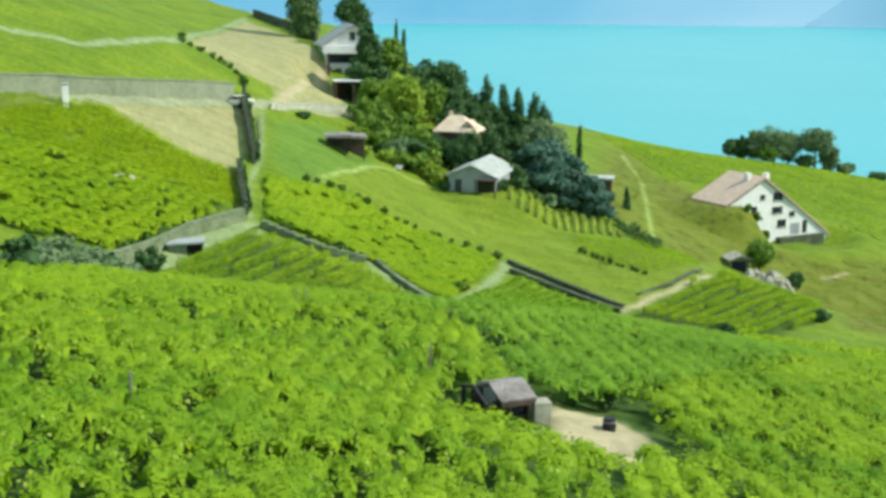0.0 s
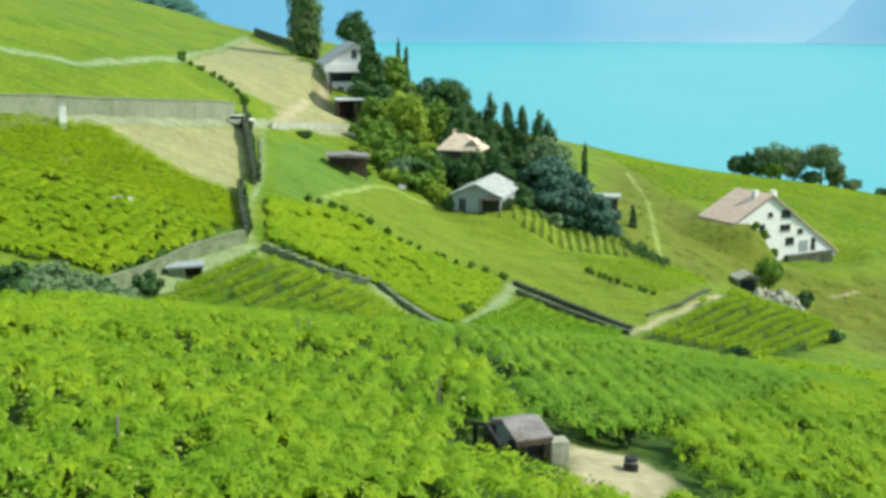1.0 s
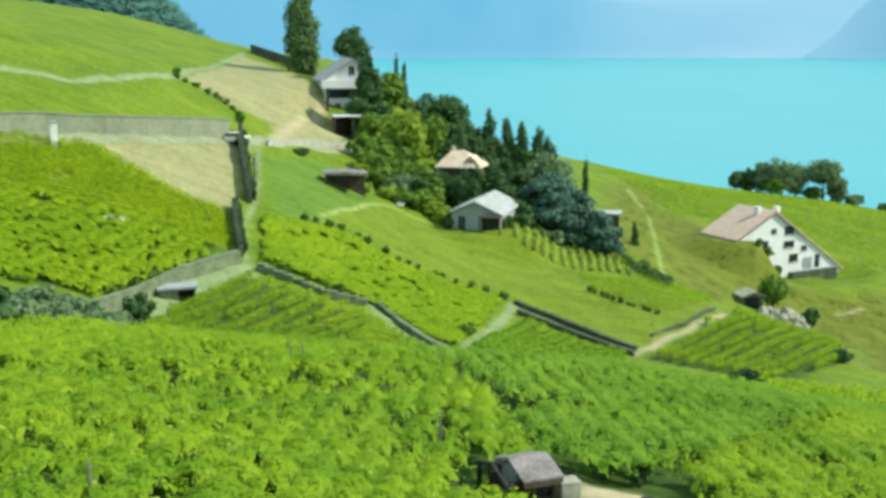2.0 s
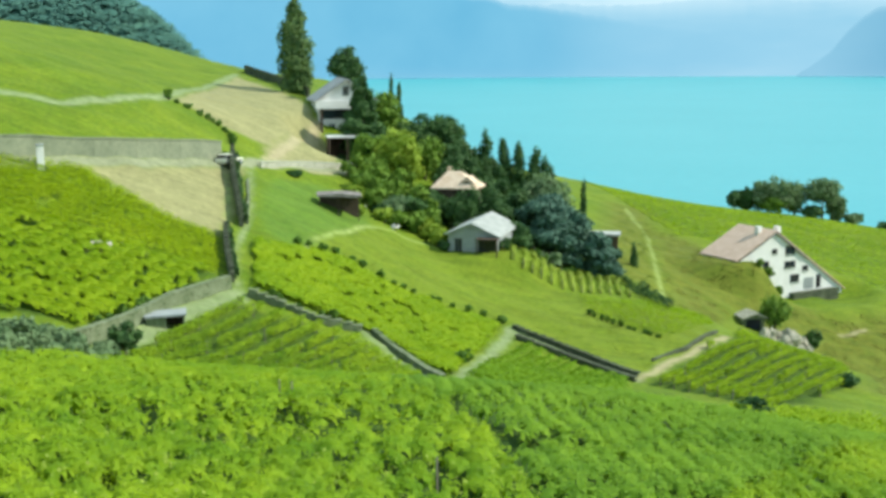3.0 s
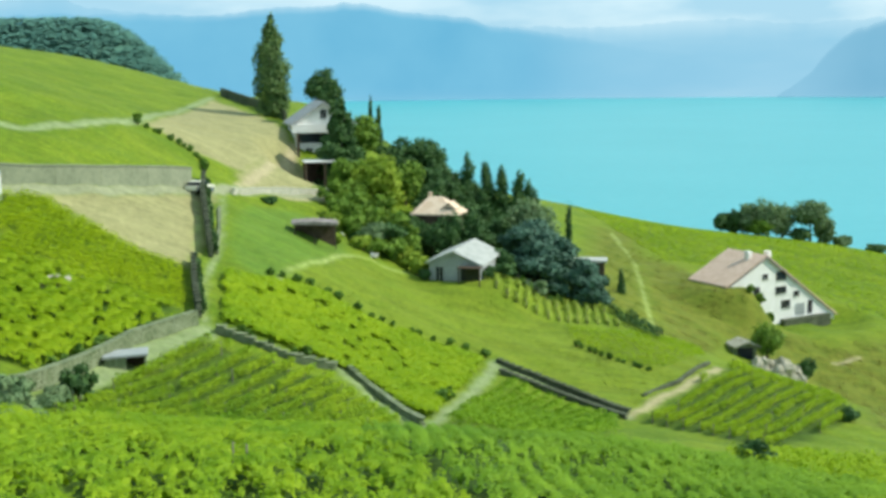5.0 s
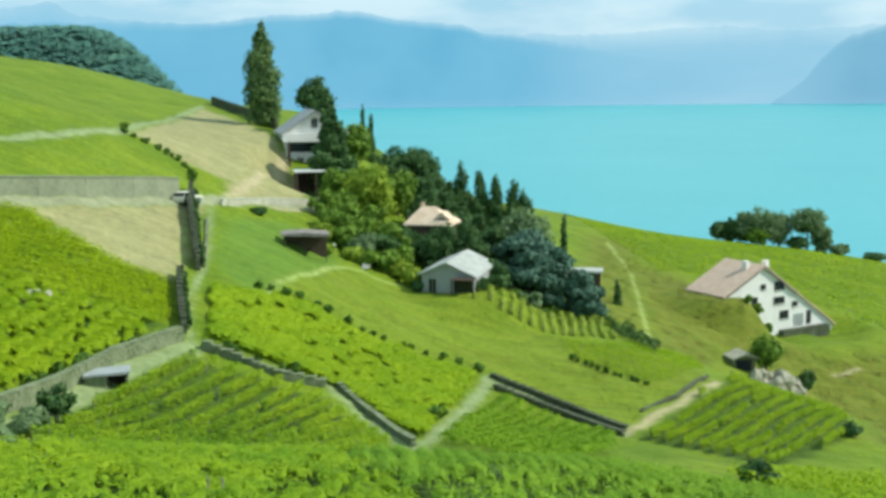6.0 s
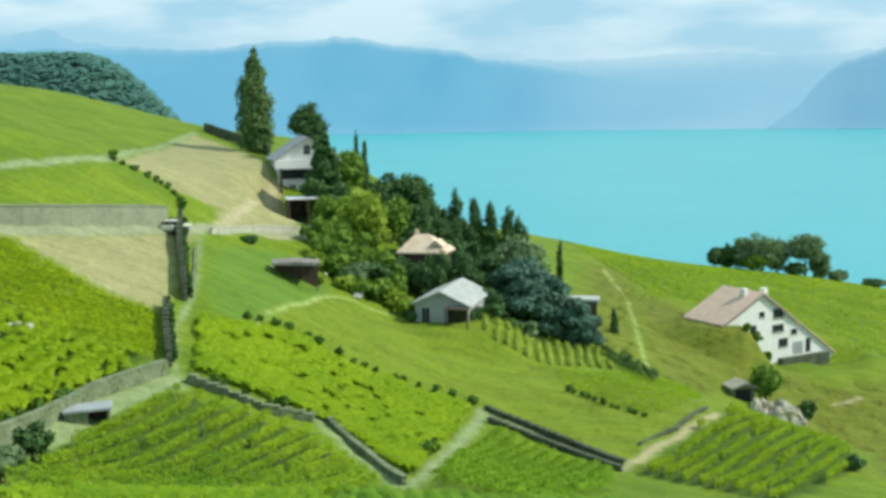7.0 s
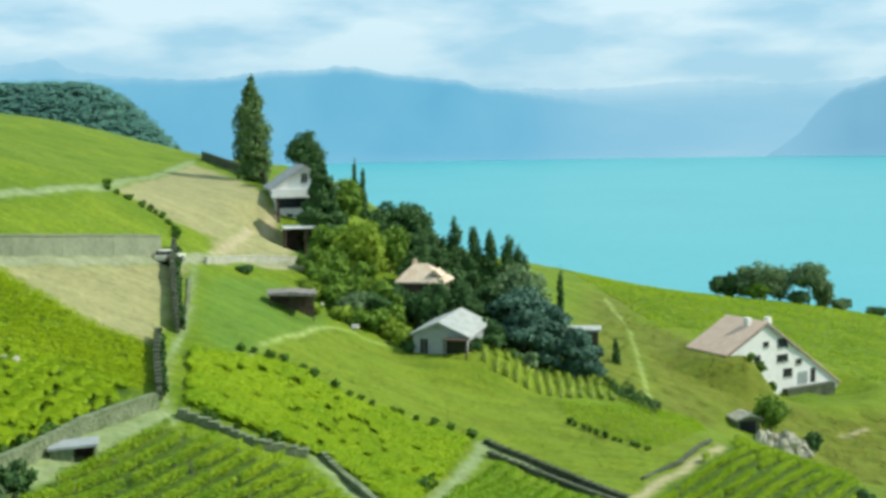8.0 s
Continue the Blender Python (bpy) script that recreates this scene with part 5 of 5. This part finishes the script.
vine_rows("dense yellow-green vines covering the front slope", FRONT_LEFT, 24, 1.4, M_VINE, leaf=0.13, per_metre=150, seed=1, pits=0.9, flat=0.6, mass=0.2, **front)
vine_rows("dense yellow-green vines low on the front slope", FRONT_NEAR, 24, 1.4, M_VINE, leaf=0.095, per_metre=330, seed=21, pits=1.0, flat=0.6, mass=0.15, **front)
vine_rows("pale young shoots among the front vines", FRONT_NEAR, 24, 1.4, M_VINE_PALE, leaf=0.12, per_metre=6, seed=1, **front)
vine_rows("dense deep green vines on the front slope", FRONT_RIGHT, 93, 1.15, M_VINE_DEEP, leaf=0.13, per_metre=150, seed=11, pits=1.5, flat=0.6, mass=0.18, **{**front, "plant": 0.9, "wide": 0.8})
vine_rows("bright green vines beyond the bare yard", FRONT_CORNER, 93, 1.15, M_VINE, leaf=0.11, per_metre=180, seed=12, pits=0.7, flat=0.6, mass=0.16, **{**front, "plant": 0.9, "wide": 0.8})
vine_rows("low green growth in front of the shed", [(0.4, 40.4), (0.7, 38.0), (2.8, 36.2), (5.2, 34.8), (8.4, 35.8), (8.0, 37.4), (6.6, 36.8), (4.2, 38.4), (2.6, 40.2), (1.4, 41.2)], 24, 0.7, M_VINE, 0.45, 0.5, 0.17, 60, 15)
vine_rows("green vines at the side of the slope", FRONT_OUTER_LEFT, 24, 1.5, M_VINE, 1.3, 0.8, 0.42, 16, 13)
vine_rows("green vines on the falling side slope", FRONT_OUTER_RIGHT, 93, 1.5, M_VINE_DEEP, 1.3, 0.8, 0.42, 16, 14)
vine_rows("green vines higher up the slope", [(-60, -30), (60, -30), (60, 9), (20, 9.5), (20, 23.6), (-15, 23.6), (-16, 12), (-60, 9)], 24, 1.6, M_VINE, 1.3, 0.8, 0.42, 14, 20)
vine_rows("bright green vines at the slope foot", FRONT_EDGE, 40, 1.6, M_VINE_YELLOW, 1.0, 0.7, 0.3, 30, 12)
vine_rows("row of green vines on the lower terrace", LOW_TERRACE, 70, 1.75, M_VINE, 1.1, 0.29, 0.14, 200, 2, single=True, clump=0.1, even=1.0)
vine_rows("green vines beside the lane", LANE_VINES, 8, 1.6, M_VINE_YELLOW, 1.0, 0.85, 0.17, 110, 3, clump=0.2, plant=1.5, mound=True, thin=0.03, even=0.8, pits=0.1, flat=0.4, mass=0.25)
vine_rows("bright yellow-green young vines beside the lane", LANE_SMOOTH, 8, 1.1, M_VINE_GOLD, 0.55, 0.75, 0.18, 95, 23, clump=0.1, plant=1.0, thin=0.02, even=0.9, pits=0.05, flat=0.4)
vine_rows("yellow-green vines above the stone wall", [(-20.4, 131), (-18.4, 118.4), (-8.5, 117.6), (-6.5, 116.9), (-2.6, 110), (0.4, 101.5), (2.2, 116), (6.4, 134), (0.6, 135), (-5.2, 134.6), (-11.4, 136.6), (-14.5, 135)], -12, 1.2, M_VINE_YELLOW, 0.8, 0.75, 0.17, 90, 4, clump=0.1, plant=1.0, thin=0.03, even=0.8, pits=0.05, flat=0.4, mass=0.3)
vine_rows("green vines below the dark wall", [(1.8, 98), (4.2, 114), (8.3, 128.6), (17.6, 117.8), (17, 112), (9, 88)], 70, 1.4, M_VINE_MID, 1.1, 0.75, 0.18, 90, 5, clump=0.3, plant=1.0, mound=True, thin=0.06, even=0.5)
vine_rows("row of pale vines below the garden", [(7.5, 160), (12, 164.5), (20, 171), (25.4, 172.6), (26.0, 162), (18, 157), (10, 156.5)], 84, 1.3, M_VINE_PALE, 0.55, 0.42, 0.18, 120, 6, single=True, clump=0.1, even=0.8)
vine_rows("row of deep green vines below the garden", [(25.8, 172.6), (28.5, 172), (32.2, 165), (29.6, 157.5), (26.4, 160)], 112, 2.0, M_LEAF_DARK, 1.2, 0.3, 0.26, 60, 16, single=True, clump=0.3)
vine_rows("row of pale vines between the deep green rows", [(25.8, 172.6), (28.5, 172), (32.2, 165), (29.6, 157.5), (26.4, 160)], 112, 2.0, M_VINE_PALE, 0.4, 0.5, 0.3, 30, 26, single=True, clump=0.3)
vine_rows("green vines beside the meadow", [(17.6, 152), (17.8, 155), (24, 156.8), (33, 165.5), (38, 169), (36, 158), (32, 148), (27.4, 140), (25, 139), (21.4, 141.5), (18, 146)], -30, 1.2, M_VINE_YELLOW, 0.4, 0.7, 0.22, 22, 17, clump=0.1, even=0.9, flat=0.4, pits=0.08)
vine_rows("row of green vines along the valley path", VALLEY_FIELD, 58, 1.6, M_VINE_YELLOW, 0.95, 0.38, 0.16, 160, 7, single=True, clump=0.1, even=1.0)
vine_rows("green vines on the crest above the lake", [(44, 222), (40, 250), (34, 300), (120, 306), (125, 230), (90, 205), (75, 207), (70, 216), (62, 218)], 20, 2.2, M_VINE_YELLOW, 0.22, 1.2, 0.42, 12, 8, clump=0.1, even=0.8, flat=1.0)

# rough grass
vine_rows("tufts of dry grass on the brown slope", BROWN_SLOPE, -24, 1.1, M_TUFT, 0.16, 0.6, 0.26, 9, 31, clump=0.5, plant=2.3, thin=0.3, flat=1.0)
vine_rows("tufts of dry grass below the farmhouse", DRY_RIGHT, -24, 1.2, M_TUFT, 0.22, 0.6, 0.26, 10, 34, clump=0.5, plant=2.3, thin=0.3, flat=1.0)
vine_rows("tufts of grass in the sunny meadow", MEADOW, -35, 1.3, M_TURF, 0.05, 0.5, 0.22, 5, 32, clump=0.4, plant=1.7, thin=0.12, flat=1.0)
vine_rows("rough grass beside the slope path", [(26, 175), (28, 190), (31, 215), (36, 240), (44, 222), (37, 215), (33, 190), (31, 170)], 70, 1.4, M_TURF, 0.18, 0.6, 0.28, 8, 33, clump=0.5, plant=2.0, thin=0.2, flat=1.0)

# posts standing proud of the front vines
for cx, cy in ((-7.9, 60.4), (-7.3, 60.2), (-0.5, 46.0), (-9.5, 33.5)):
    post = tagged(new("vine_post", POST), "weathered wooden post among the vines", "post", group="vine posts")
    post.location = (cx, cy, ground_z(cx, cy) + 0.5)

# ---------------------------------------------------------------- terrace walls, piece by piece
stone_wall("grey stone retaining wall above the lower road", [(-29.2, 90), (-27.6, 98), (-26.2, 103), (-24.4, 109), (-20.6, 116.4)], 1.25, 0.5, 0.31, 1)
stone_wall("grey stone wall below the yellow-green vines", [(-18.6, 116.4), (-15.6, 115.6), (-11.8, 114.6), (-8.2, 115.6)], 0.7, 0.5, 0.27, 2)
stone_wall("low stone wall beside the grassy path", [(-7.2, 117.6), (-3.2, 109.0), (-0.2, 99)], 0.55, 0.4, 0.28, 3)
stone_wall("dark retaining wall at the meadow foot", [(7.8, 134.6), (11.4, 131.8), (15.0, 128.3), (19.6, 122.6)], 0.55, 0.45, 0.27, 4, dark=True)
stone_wall("lower dark retaining wall below the meadow", [(8.0, 131.4), (11.0, 129.0), (14.4, 125.8), (19.0, 120.4)], 0.5, 0.45, 0.25, 5, dark=True)
stone_wall("tall stone wall beside the lane", [(-27.7, 161), (-26.2, 152), (-24.0, 142), (-22.3, 134.6)], 1.7, 0.5, 0.36, 6, dark=True)
stone_wall("stone wall along the lower lane", [(-23.3, 130.6), (-22.1, 124.5), (-20.6, 118.4)], 1.4, 0.5, 0.36, 7, dark=True)
stone_wall("dark stone wall below the poplar", [(-43, 266), (-33.5, 243), (-24.4, 222)], 1.6, 0.6, 0.45, 8, dark=True)
stone_wall("low wall beside the valley path", [(33.8, 147.2), (27.6, 135.4), (22.6, 129.2)], 0.4, 0.4, 0.3, 9, cap=False, dark=True)
stone_wall("pale roadside wall below the villa", [(-24.4, 163.0), (-22.6, 168.6), (-19.9, 174.2), (-16.7, 178.4), (-12.6, 183.8)], 0.75, 0.4, 0.3, 11, tone="pale")
concrete_wall([(-64, 122.8, 2.5), (-49.6, 127.6, 2.5), (-44.6, 133.3, 2.25), (-41.4, 136.2, 2.08), (-39.3, 138.2, 2.16), (-35.6, 142.5, 2.22), (-31.9, 148.4, 2.34), (-28.4, 156.2, 2.44)])
stone_wall("low line of grey stones beside the lane", [(-24.3, 152), (-22.9, 143.5), (-21.9, 136)], 0.4, 0.4, 0.26, 12, cap=False)
